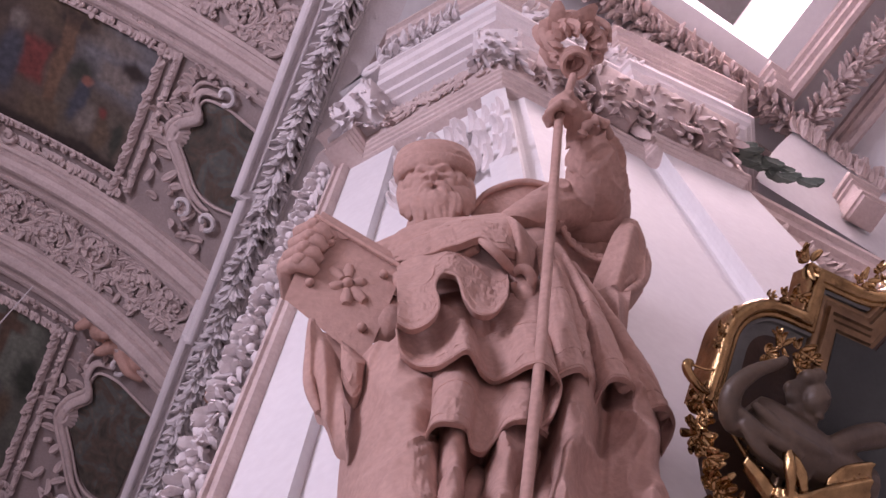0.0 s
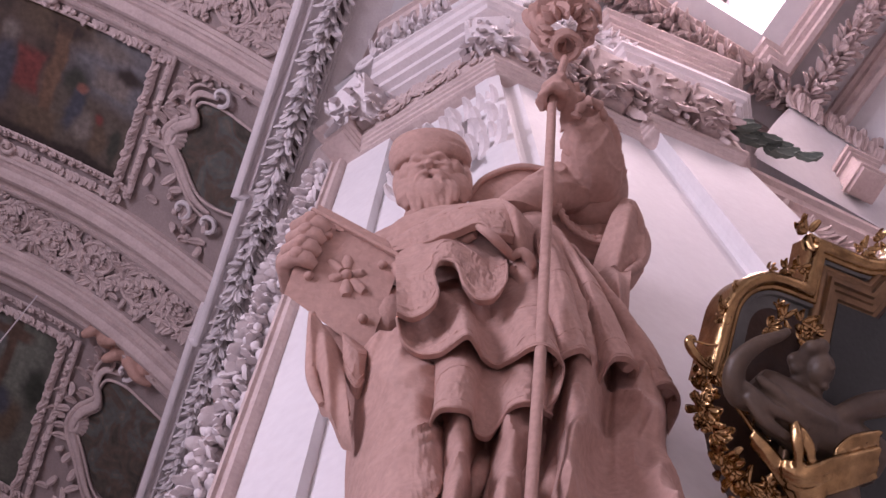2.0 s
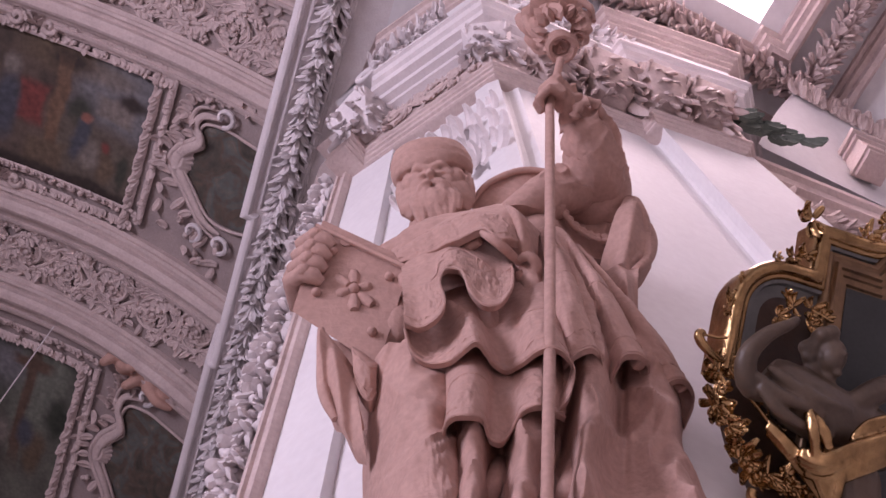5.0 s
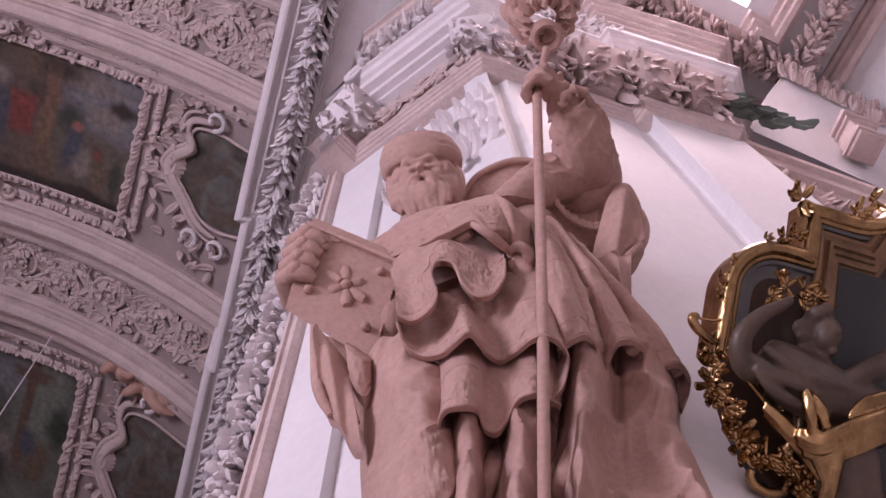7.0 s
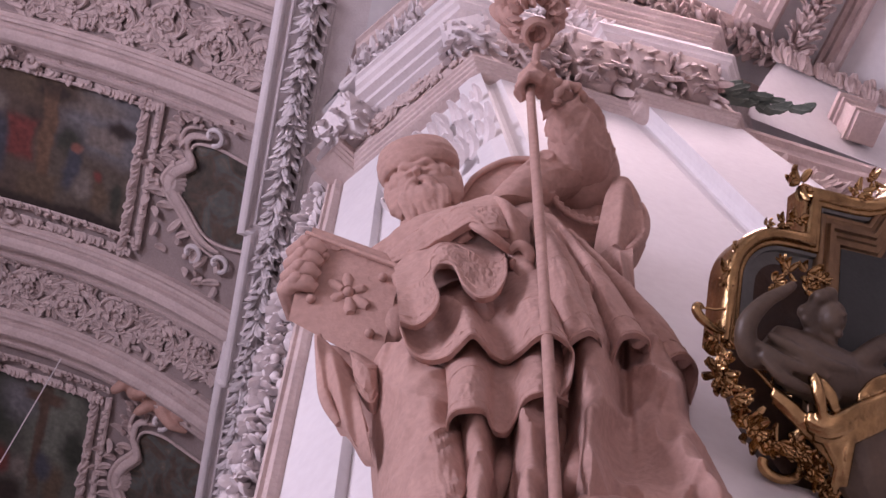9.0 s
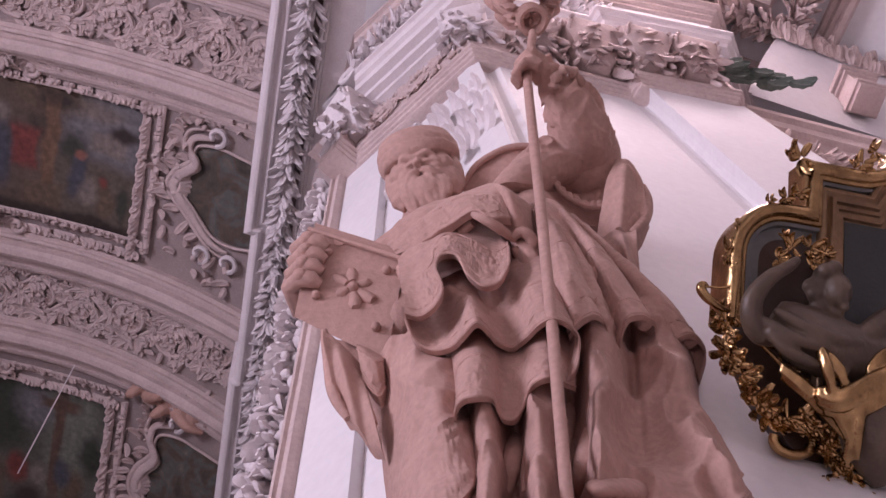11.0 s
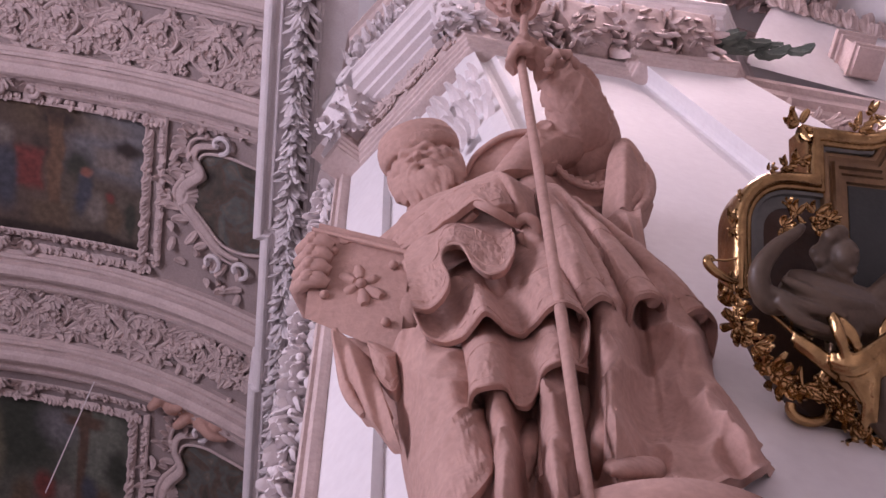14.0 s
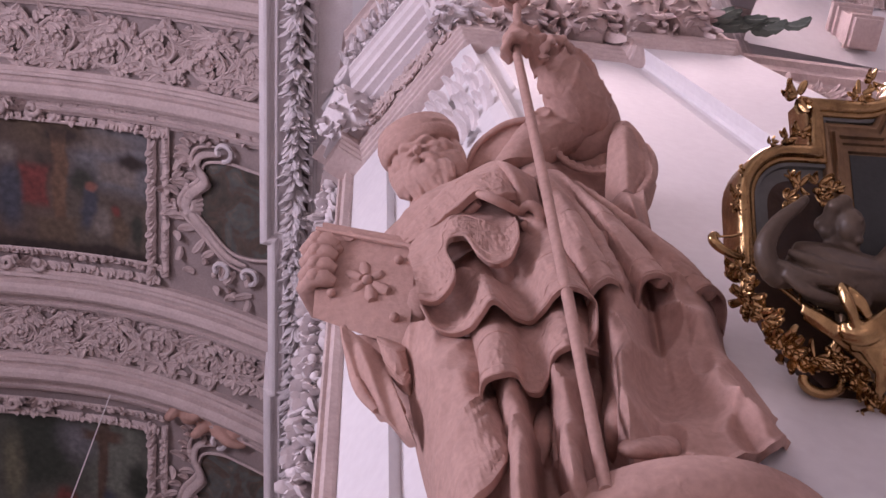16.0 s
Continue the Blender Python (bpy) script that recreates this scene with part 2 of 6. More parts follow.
crown = round_the_pier("trim_crown", PROFILE, CROWN_Z, STUCCO, "stepped grey-rose crown moulding round the pier", "moulding")
round_the_pier("trim_frieze", [(-0.015, 0.06), (-0.015, 0.44), (-0.3, 0.44)], CROWN_Z, STUCCO, "flat stucco frieze behind carved leaves", "frieze")
# pale by its own colour, and also chosen to lift it from the shade
round_the_pier("trim_cornice", [(-0.2, 0.42), (-0.05, 0.42), (-0.045, 0.45), (-0.02, 0.452), (-0.02, 0.475), (-0.03, 0.48), (-0.03, 0.51), (0.02, 0.512), (0.025, 0.545), (0.0, 0.56), (0.0, 0.58), (0.06, 0.582), (0.07, 0.61), (0.05, 0.625), (0.05, 0.64), (0.11, 0.642), (0.125, 0.67), (0.15, 0.68), (0.165, 0.72), (0.185, 0.725), (0.185, 0.76), (-0.2, 0.77)],
               CROWN_Z, STUCCO_PALE, "pale projecting cornice with stepped mouldings", "cornice")
round_the_pier("trim_attic", [(0.13, 0.74), (0.14, 1.16), (-0.2, 1.16)], CROWN_Z, WHITE, "white attic wall over the cornice", "attic")
round_the_pier("trim_attic_cornice", [(0.0, 1.12), (0.16, 1.12), (0.165, 1.15), (0.19, 1.155), (0.195, 1.185), (0.22, 1.19), (0.235, 1.22), (0.26, 1.225), (0.26, 1.26), (0.0, 1.27)], CROWN_Z, STUCCO, "rose stucco cornice of the attic", "cornice")

# pedestal under the statue
s = Soup()
rows = []
for r, z in ((0.02, 2.9), (0.20, 2.92), (0.27, 3.05), (0.30, 3.30), (0.30, 3.34), (0.335, 3.36), (0.34, 3.39), (0.375, 3.40), (0.38, 3.42), (0.375, 3.44), (0.405, 3.455), (0.415, 3.49), (0.415, 3.545), (0.405, 3.56), (0.02, 3.56)):
    rows.append([(0.150 + r * math.cos(2 * math.pi * j / 96), 1.826 + r * math.sin(2 * math.pi * j / 96), z) for j in range(96)])
pedestal = thing("pedestal", "round rose terracotta console pedestal on the pier", "pedestal")
for name, some in (("bowl", rows[:8]), ("rim", rows[7:])):
    s = Soup()
    s.grid(some, closed_u=True)
    part(name, s, STATUE, pedestal)

# the vault beyond, a shallow barrel; s runs along it, u across it
AX = Vector((-0.403, 0.915, 0)).normalized()
AC = Vector((AX.y, -AX.x, 0))


def vault(s_, u, lift=0.0):
    z = 9.0 - 0.5 * ((u + 2.0) / 1.9) ** 2
    nz = Vector((AC.x * (u + 2.0) / 3.61, AC.y * (u + 2.0) / 3.61, 1)).normalized()
    p = AX * s_ + AC * u
    return Vector((p.x, p.y, z)) - nz * lift


in_vault = True
s = Soup()
s.grid([[vault(0.2 + 0.4 * i, -5.0 + 0.2 * j) for j in range(27)] for i in range(20)])
s.grid([[vault(0.2 + 0.4 * i, -5.0 + 0.2 * j, -0.2) for j in range(27)] for i in range(20)])
vault_shell = structure("ceiling_vault", s, STUCCO_SHADED, "stuccoed barrel vault with painted panels", "vault", smooth=True)

in_vault = False

# long straight cornice at the vault's edge
s = Soup()
LEDGE = [(0.0, 0.6), (0.0, -0.02), (0.012, -0.03), (0.016, -0.05), (0.035, -0.066), (0.055, -0.07), (0.07, -0.06), (0.076, -0.04), (0.082, -0.025), (0.105, -0.022), (0.11, -0.04), (0.125, -0.045), (0.135, -0.03), (0.14, 0.0), (0.22, 0.005), (0.22, 0.6)]
L0 = Vector((-0.899, 1.522, 10.0))
LD = Vector((-0.369, 0.929, 0)).normalized()
LR = Vector((LD.y, -LD.x, 0))


def run(u, z=0.0, s0=-1.5, s1=7.5):
    """A straight line beside the ledge: u to its right, z above its underside."""
    return [L0 + LD * k + LR * u + Vector((0, 0, z)) for k in (s0, s1)]


s.sweep([L0 + LD * k + LR * e for k, e in ((-1.5, 0.0), (1.66, 0.0), (1.67, 0.055), (2.86, 0.055), (2.87, 0.02), (7.5, 0.02))], LEDGE)
ledge = structure("trim_ledge", s, STUCCO_PALE, "pale straight cornice along the vault's edge", "cornice")

# ---- the statue ----
def spline(pts, n):
    """n points along a smooth curve through pts."""
    p = [Vector(q) for q in pts]
    if len(p) == 2:
        return [p[0].lerp(p[1], i / (n - 1)) for i in range(n)]
    q = [2 * p[0] - p[1]] + p + [2 * p[-1] - p[-2]]
    out = []
    for i in range(n):
        t = i / (n - 1) * (len(p) - 1)
        k = min(int(t), len(p) - 2)
        t -= k
        a, b, c, d = q[k:k + 4]
        out.append(0.5 * ((2 * b) + (c - a) * t + (2 * a - 5 * b + 4 * c - d) * t * t + (3 * b - a - 3 * c + d) * t ** 3))
    return out


def cloth(s, top, hem, thick=0.03, belly=0.04, nu=48, nv=12, out=(0, -1, 0), ridges=0.0, count=7, band=True, flare=0.0):
    """A hanging sheet of cloth with thickness, from a top line to a waving hem, with embroidered ridges by the hem."""
    if band:
        nu, nv = nu + 80, nv * 3
    a, b = spline(top, nu), spline(hem, nu)
    o = Vector(out).normalized()
    front, back = [], []

    def shape(i, v, lift=0.0):
        p = a[i].lerp(b[i], v)
        w = 0.010 * noise.noise(p * 9.0) + 0.003 * noise.noise(Vector((p.x * 30, p.y * 30, p.z * 9)))
        if band and 0.52 < v < 0.97:
            w += needlework(p, 0.004)
        return p + o * (belly * math.sin(math.pi * v) + flare * (v * v - 0.6 * v) + ridges * v * math.cos(2 * math.pi * count * i / nu) + w + lift)

    for j in range(nv + 1):
        v = j / nv
        row = []
        for i in range(nu):
            row.append(shape(i, v))
        front.append(row)
        back.append([p - o * thick * (0.7 + 0.5 * v) + Vector((0, 0, 0.01)) for p in row])
    ring = []
    for j in range(nv + 1):
        ring.append(front[j] + back[j][::-1])
    k = len(s.v)
    s.grid(ring, closed_u=True)
    m = 2 * nu
    for base in (k, k + nv * m):
        for i in range(nu - 1):
            s.f.append((base + i, base + i + 1, base + m - 2 - i, base + m - 1 - i))
    if band:
        for v, r in ((0.985, 0.004), (0.90, 0.0025), (0.52, 0.003)):
            s.tube([shape(i, v, -0.001) for i in range(nu)], r, 6)



def drape(s, lines, thick=0.03, nu=120, nv=40, worked=2.0, wrinkle=0.012, amp=0.008):
    """Modelled cloth through several cross lines, its part past v = worked pressed with a leafy pattern, with thickness."""
    cols = [spline(l, nu) for l in lines]
    pts = [spline([c[i] for c in cols], nv + 1) for i in range(nu)]
    o = Vector((0.1, -0.85, -0.5)).normalized()
    front = []
    for j in range(nv + 1):
        v = j / nv
        row = []
        for i in range(nu):
            p = pts[i][j]
            crease = 1 - 2 * abs(noise.noise(Vector((p.x * 5.5 + p.z * 2.2, p.y * 3, p.z * 2.6))))
            slant = 1 - 2.4 * abs(noise.noise(Vector((p.x * 6 - p.z * 5, p.y * 2, p.z * 2.4 + p.x * 3))))
            w = wrinkle * (0.7 * noise.noise(p * 8.0) + 1.5 * max(0.0, crease - 0.45) ** 1.5 + 0.8 * max(0.0, slant - 0.35) ** 1.3) + 0.002 * noise.noise(p * 45)
            if worked < v < 0.97:
                w += needlework(p, amp)
            if abs(v - worked) < 0.6 / nv or abs(v - worked - 0.07) < 0.6 / nv or v > 0.975:
                w += 0.008
            row.append(p + o * w * min(1.0, 9 * i / nu, 9 * (1 - i / nu)))
        front.append(row)
    back = [[q - o * thick for q in r] for r in front]
    k = len(s.v)
    s.grid([f + b[::-1] for f, b in zip(front, back)], closed_u=True)
    m = 2 * nu
    for base in (k, k + nv * m):
        for i in range(nu - 1):
            s.f.append((base + i, base + i + 1, base + m - 2 - i, base + m - 1 - i))


def needlework(p, amp):
    """Height of a raised leafy pattern at a place."""
    q = p * 21 + Vector((noise.noise(p * 17), noise.noise(p * 17 + Vector((5, 1, 2))), 0)) * 1.4
    a = 1 - abs(noise.noise(q)) * 5.0
    b = 1 - abs(noise.noise(q * 1.9 + Vector((9, 3, 7)))) * 4.0
    return amp * (max(-0.4, a) * 0.7 + max(-0.3, b) * 0.5)


def blob(s, c, r, turn=(0, 0, 0)):
    s.ball(pose(*c, *turn), *r, 16, 10)


def fold(s, pts, r0=0.02, r1=0.02, n=16):
    q = spline(pts, n)
    s.tube(q, [0.004 + (r0 + (r1 - r0) * i / (n - 1)) * math.sin(math.pi * (0.08 + 0.84 * i / (n - 1))) ** 0.5 for i in range(n)], 12)


s = Soup()
sheets = Soup()
# body under the robes
rows = []
for z, cx, cy, rx, ry in ((3.50, 0.16, 1.80, 0.26, 0.14), (3.75, 0.15, 1.80, 0.28, 0.15), (4.05, 0.13, 1.76, 0.30, 0.16), (4.35, 0.11, 1.70, 0.33, 0.19), (4.65, 0.12, 1.65, 0.33, 0.22),
                         (4.95, 0.10, 1.62, 0.28, 0.18), (5.20, 0.05, 1.60, 0.24, 0.15), (5.36, 0.00, 1.58, 0.15, 0.12), (5.5, -0.02, 1.56, 0.09, 0.09)):
    rows.append([(cx + rx * math.cos(2 * math.pi * j / 48) * (1 + 0.035 * math.cos(9 * 2 * math.pi * j / 48)), cy + ry * math.sin(2 * math.pi * j / 48) * (1 + 0.05 * math.cos(11 * 2 * math.pi * j / 48 + z)), z) for j in range(48)])
k = len(s.v)
s.grid(rows, closed_u=True)
s.f.append(tuple(k + j for j in range(48))[::-1])
s.f.append(tuple(k + 8 * 48 + j for j in range(48)))

# lower robe: long folds to the pedestal
robe_waist = [(-0.17, 1.437, 4.481), (-0.059, 1.392, 4.492), (0.047, 1.409, 4.53), (0.14, 1.425, 4.57), (0.216, 1.434, 4.566), (0.285, 1.447, 4.57), (0.353, 1.455, 4.568), (0.413, 1.497, 4.618), (0.456, 1.558, 4.714), (0.453, 1.519, 4.545), (0.48, 1.542, 4.531), (0.511, 1.578, 4.559), (0.556, 1.71, 4.786)]
robe_hip = [(-0.179, 1.53, 4.231), (-0.067, 1.482, 4.095), (0.014, 1.435, 4.072), (0.091, 1.493, 4.206), (0.145, 1.43, 4.081), (0.23, 1.524, 4.225), (0.277, 1.444, 4.097), (0.344, 1.522, 4.219), (0.385, 1.591, 4.3), (0.406, 1.566, 4.251), (0.456, 1.558, 4.237), (0.525, 1.608, 4.322), (0.632, 1.847, 4.719)]
robe_knee = [(-0.18, 1.565, 4.056), (-0.06, 1.504, 3.888), (0, 1.419, 3.809), (0.06, 1.543, 4.035), (0.107, 1.441, 3.861), (0.198, 1.57, 4.07), (0.241, 1.455, 3.921), (0.303, 1.533, 4.021), (0.35, 1.582, 4.075), (0.377, 1.575, 4.058), (0.423, 1.576, 4.048), (0.494, 1.626, 4.125), (0.619, 1.924, 4.594)]
robe_shin = [(-0.192, 1.618, 3.744), (-0.101, 1.542, 3.644), (-0.036, 1.404, 3.517), (0.022, 1.556, 3.773), (0.072, 1.431, 3.587), (0.157, 1.587, 3.827), (0.199, 1.467, 3.666), (0.269, 1.552, 3.773), (0.312, 1.565, 3.771), (0.345, 1.568, 3.778), (0.417, 1.591, 3.817), (0.498, 1.64, 3.891), (0.655, 2.029, 4.453)]
def eased(line):
    """The folds of a line made shallower and set a little forward."""
    v = [Vector(p) for p in line]
    out = [v[0]]
    for a, b, c in zip(v, v[1:], v[2:]):
        out.append(b.lerp((a + c) / 2, -0.10) + Vector((0, -0.03, 0)))
    return out + [v[-1]]


robe_hem = [(-0.201, 1.678, 3.654), (-0.114, 1.617, 3.58), (-0.05, 1.502, 3.476), (0.007, 1.605, 3.629), (0.061, 1.485, 3.483), (0.137, 1.612, 3.648), (0.186, 1.525, 3.542), (0.25, 1.573, 3.609), (0.299, 1.567, 3.592), (0.344, 1.572, 3.616), (0.429, 1.607, 3.663), (0.504, 1.647, 3.73), (0.689, 2.109, 4.344)]
drape(sheets, [eased(q) for q in (robe_waist, robe_hip, robe_knee, robe_shin, robe_hem)], 0.05, 200, 80, wrinkle=0.060)
# ridges of the lower robe
for q, r in (([(0.290, 1.478, 4.077), (0.254, 1.508, 3.987), (0.190, 1.473, 3.786), (0.166, 1.563, 3.796)], 0.03), ([(0.193, 1.515, 4.077), (0.149, 1.510, 3.931), (0.085, 1.420, 3.667)], 0.026), ([(0.058, 1.514, 3.993), (0.035, 1.482, 3.856), (0.003, 1.506, 3.769)], 0.024), ([(0.112, 1.433, 3.875), (0.080, 1.485, 3.850), (0.049, 1.463, 3.697)], 0.022)):
    fold(sheets, q, r, r * 0.7, 20)
# smooth thigh with a broad worked border
drape(sheets, [[(-0.276, 1.56, 4.454), (-0.238, 1.441, 4.38), (-0.161, 1.356, 4.319), (-0.087, 1.359, 4.212), (-0.03, 1.388, 4.192), (0.023, 1.439, 4.243)],
    [(-0.277, 1.603, 4.295), (-0.24, 1.494, 4.186), (-0.17, 1.401, 4.087), (-0.101, 1.37, 4.041), (-0.05, 1.396, 4.074), (-0.005, 1.451, 4.159)],
    [(-0.277, 1.632, 4.132), (-0.233, 1.517, 3.971), (-0.162, 1.425, 3.903), (-0.102, 1.389, 3.896), (-0.055, 1.413, 3.965), (-0.017, 1.465, 4.066)],
    [(-0.266, 1.631, 3.942), (-0.216, 1.517, 3.712), (-0.153, 1.416, 3.588), (-0.095, 1.388, 3.591), (-0.051, 1.411, 3.683), (-0.029, 1.486, 3.852)]], 0.04, 110, 54, worked=0.66, amp=0.004, wrinkle=0.030)
# lowest tier of the chasuble
cloth(sheets, [(-0.05, 1.359, 4.262), (-0.007, 1.34, 4.242), (0.042, 1.339, 4.256), (0.073, 1.375, 4.256), (0.114, 1.38, 4.254), (0.157, 1.369, 4.251), (0.197, 1.365, 4.231), (0.271, 1.409, 4.295)],
      [(-0.057, 1.471, 3.836), (-0.067, 1.428, 3.908), (-0.05, 1.371, 3.9), (-0.011, 1.351, 3.88), (0.024, 1.38, 3.896), (0.034, 1.428, 3.894), (0.06, 1.444, 3.895), (0.088, 1.437, 3.936), (0.113, 1.389, 3.928), (0.152, 1.372, 3.922), (0.183, 1.408, 3.967), (0.213, 1.459, 4.009)], 0.016, 0.03, 120, 14, flare=0.09)
# middle tier, the great waves
cloth(sheets, [(-0.135, 1.358, 4.585), (-0.089, 1.353, 4.561), (-0.034, 1.375, 4.665), (0.015, 1.383, 4.707), (0.062, 1.389, 4.705), (0.127, 1.391, 4.728), (0.193, 1.39, 4.742), (0.258, 1.38, 4.737), (0.32, 1.413, 4.634)],
      [(-0.141, 1.326, 4.26), (-0.128, 1.359, 4.195), (-0.091, 1.382, 4.17), (-0.044, 1.372, 4.146), (-0.006, 1.32, 4.102), (0.025, 1.286, 4.077), (0.046, 1.32, 4.095), (0.064, 1.376, 4.121), (0.094, 1.405, 4.138), (0.134, 1.372, 4.11), (0.168, 1.324, 4.078), (0.214, 1.323, 4.072), (0.248, 1.383, 4.091), (0.229, 1.419, 4.027), (0.192, 1.441, 3.989)], 0.016, 0.03, 140, 16, flare=0.11)
# upper tier over the breast
cloth(sheets, [(-0.155, 1.347, 4.794), (-0.103, 1.338, 4.846), (-0.052, 1.346, 4.935), (0.036, 1.357, 5.021), (0.106, 1.364, 5.039), (0.149, 1.389, 4.971), (0.162, 1.393, 4.843)],
      [(-0.139, 1.3, 4.248), (-0.101, 1.314, 4.242), (-0.06, 1.296, 4.238), (-0.038, 1.288, 4.309), (-0.048, 1.29, 4.439), (-0.027, 1.294, 4.535), (0.011, 1.306, 4.534), (0.028, 1.311, 4.415), (0.056, 1.325, 4.358), (0.095, 1.335, 4.374), (0.136, 1.333, 4.462), (0.155, 1.363, 4.653)], 0.016, 0.03, 120, 16, flare=0.10)
# the mantle over the right hip, with rolled hem
cloth(sheets, [(0.264, 1.381, 5.073), (0.308, 1.378, 5.073), (0.351, 1.39, 5.016), (0.377, 1.419, 4.917), (0.429, 1.469, 4.845), (0.504, 1.522, 4.816)],
      [(0.232, 1.39, 4.151), (0.257, 1.359, 4.141), (0.298, 1.36, 4.168), (0.327, 1.41, 4.205), (0.332, 1.474, 4.193), (0.344, 1.519, 4.218), (0.364, 1.479, 4.251), (0.391, 1.436, 4.261), (0.431, 1.45, 4.289), (0.467, 1.507, 4.321), (0.455, 1.563, 4.297), (0.473, 1.607, 4.33), (0.496, 1.574, 4.329), (0.536, 1.561, 4.34), (0.58, 1.604, 4.379), (0.598, 1.663, 4.401), (0.565, 1.718, 4.37)], 0.018, 0.05, 150, 18, ridges=0.0, count=9, flare=0.07)
fold(s, [(0.303, 1.371, 4.961), (0.327, 1.38, 4.559), (0.324, 1.395, 4.223)], 0.012, 0.03)
fold(s, [(0.346, 1.38, 4.967), (0.399, 1.419, 4.548), (0.442, 1.479, 4.32)], 0.012, 0.03)
fold(s, [(0.369, 1.4, 4.964), (0.474, 1.468, 4.556), (0.568, 1.6, 4.388)], 0.012, 0.03)
# cape thrown across the breast, with curled ends
cloth(sheets, [(-0.228, 1.441, 5.177), (-0.122, 1.389, 5.177), (-0.001, 1.343, 5.153), (0.106, 1.307, 5.103), (0.171, 1.291, 5.067)], [(-0.159, 1.392, 4.872), (-0.065, 1.346, 4.827), (0.012, 1.300, 4.792), (0.084, 1.263, 4.775), (0.126, 1.280, 4.724), (0.180, 1.311, 4.755)], 0.022, 0.035, 90, 14, flare=0.05)
cloth(sheets, [(0.167, 1.302, 5.084), (0.190, 1.278, 4.986), (0.222, 1.306, 4.952), (0.261, 1.345, 4.958)], [(0.159, 1.352, 4.846), (0.184, 1.320, 4.751), (0.213, 1.341, 4.743), (0.234, 1.413, 4.799)], 0.02, 0.05, 60, 12, band=False)
fold(sheets, [(0.166, 1.287, 5.047), (0.170, 1.303, 4.953), (0.182, 1.311, 4.842), (0.187, 1.319, 4.773)], 0.012, 0.010)
fold(sheets, [(0.081, 1.259, 4.776), (0.109, 1.264, 4.731), (0.143, 1.294, 4.719), (0.180, 1.346, 4.740)], 0.010, 0.012)
fold(sheets, [(0.175, 1.332, 4.725), (0.202, 1.323, 4.728), (0.224, 1.346, 4.719), (0.213, 1.380, 4.705), (0.184, 1.386, 4.702), (0.172, 1.358, 4.714)], 0.014, 0.014)
fold(sheets, [(-0.156, 1.420, 4.926), (-0.068, 1.384, 4.876), (0.018, 1.334, 4.832), (0.076, 1.296, 4.805)], 0.018, 0.014)
fold(s, [(0.189, 1.358, 4.844), (0.204, 1.388, 4.701), (0.206, 1.412, 4.529)], 0.03, 0.03)
fold(s, [(-0.169, 1.386, 4.810), (-0.121, 1.380, 4.704), (-0.102, 1.398, 4.588)], 0.03, 0.02)
# shoulder and breast mass
blob(s, (0.276, 1.428, 5.183), (0.07, 0.05, 0.06))
blob(s, (0.469, 1.625, 5.426), (0.16, 0.12, 0.17))
blob(s, ((0.457, 1.795, 4.576))[0:3], (0.16, 0.12, 0.3))
blob(s, ((0.598, 1.945, 4.665))[0:3], (0.10, 0.10, 0.3))
blob(s, ((0.025, 1.462, 5.052))[0:3], (0.26, 0.15, 0.2))
blob(s, (0.351, 1.556, 4.870), (0.11, 0.10, 0.22))
blob(s, (-0.180, 1.470, 4.688), (0.07, 0.06, 0.12))
# cloak that stands out behind the shoulder like a bowl
cloth(sheets, [(0.075, 1.404, 5.399), (0.136, 1.358, 5.451), (0.245, 1.334, 5.482), (0.339, 1.345, 5.478), (0.411, 1.378, 5.464)], [(0.087, 1.346, 5.195), (0.147, 1.339, 5.177), (0.224, 1.337, 5.178), (0.295, 1.367, 5.198), (0.377, 1.399, 5.293)], 0.03, -0.07, 60, 14, band=False)
fold(sheets, [(0.075, 1.400, 5.389), (0.136, 1.353, 5.442), (0.244, 1.328, 5.474), (0.338, 1.340, 5.469), (0.407, 1.371, 5.456)], 0.008, 0.008)
s.tube(spline([(0.188, 1.413, 5.254), (0.281, 1.389, 5.329), (0.376, 1.389, 5.416), (0.492, 1.425, 5.510)], 10), [0.055, 0.06, 0.065, 0.07, 0.075, 0.08, 0.085, 0.09, 0.09, 0.09], 14)
# raised arm: crumpled sleeve, wrist and fist, and the smooth lining where the sleeve falls open
s.tube(spline([(0.458, 1.144, 5.454), (0.480, 1.212, 5.458), (0.501, 1.305, 5.462), (0.513, 1.417, 5.480)], 14), [0.060, 0.066, 0.072, 0.078, 0.084, 0.089, 0.093, 0.096, 0.099, 0.101, 0.102, 0.102, 0.10, 0.096], 18)
s.tube(spline([(0.393, 1.066, 5.497), (0.426, 1.101, 5.482), (0.465, 1.172, 5.463)], 8), [0.042, 0.042, 0.043, 0.044, 0.046, 0.048, 0.05, 0.05], 14)
sheets.tube(spline([(0.430, 1.143, 5.411), (0.443, 1.111, 5.413), (0.480, 1.094, 5.431), (0.514, 1.120, 5.442), (0.526, 1.165, 5.445)], 14), [0.016 + 0.006 * math.sin(i * 2.3) for i in range(14)], 8)
IMG_X, IMG_Z = Vector((0.993, 0.113, -0.046)), Vector((0.122, -0.916, 0.383))
sheets.ball(frame_pose((0.514, 1.435, 5.495), IMG_X, IMG_Z), 0.112, 0.10, 0.150, 32, 20)
blob(s, ((0.385, 1.073, 5.508))[0:3], (0.06, 0.05, 0.055))
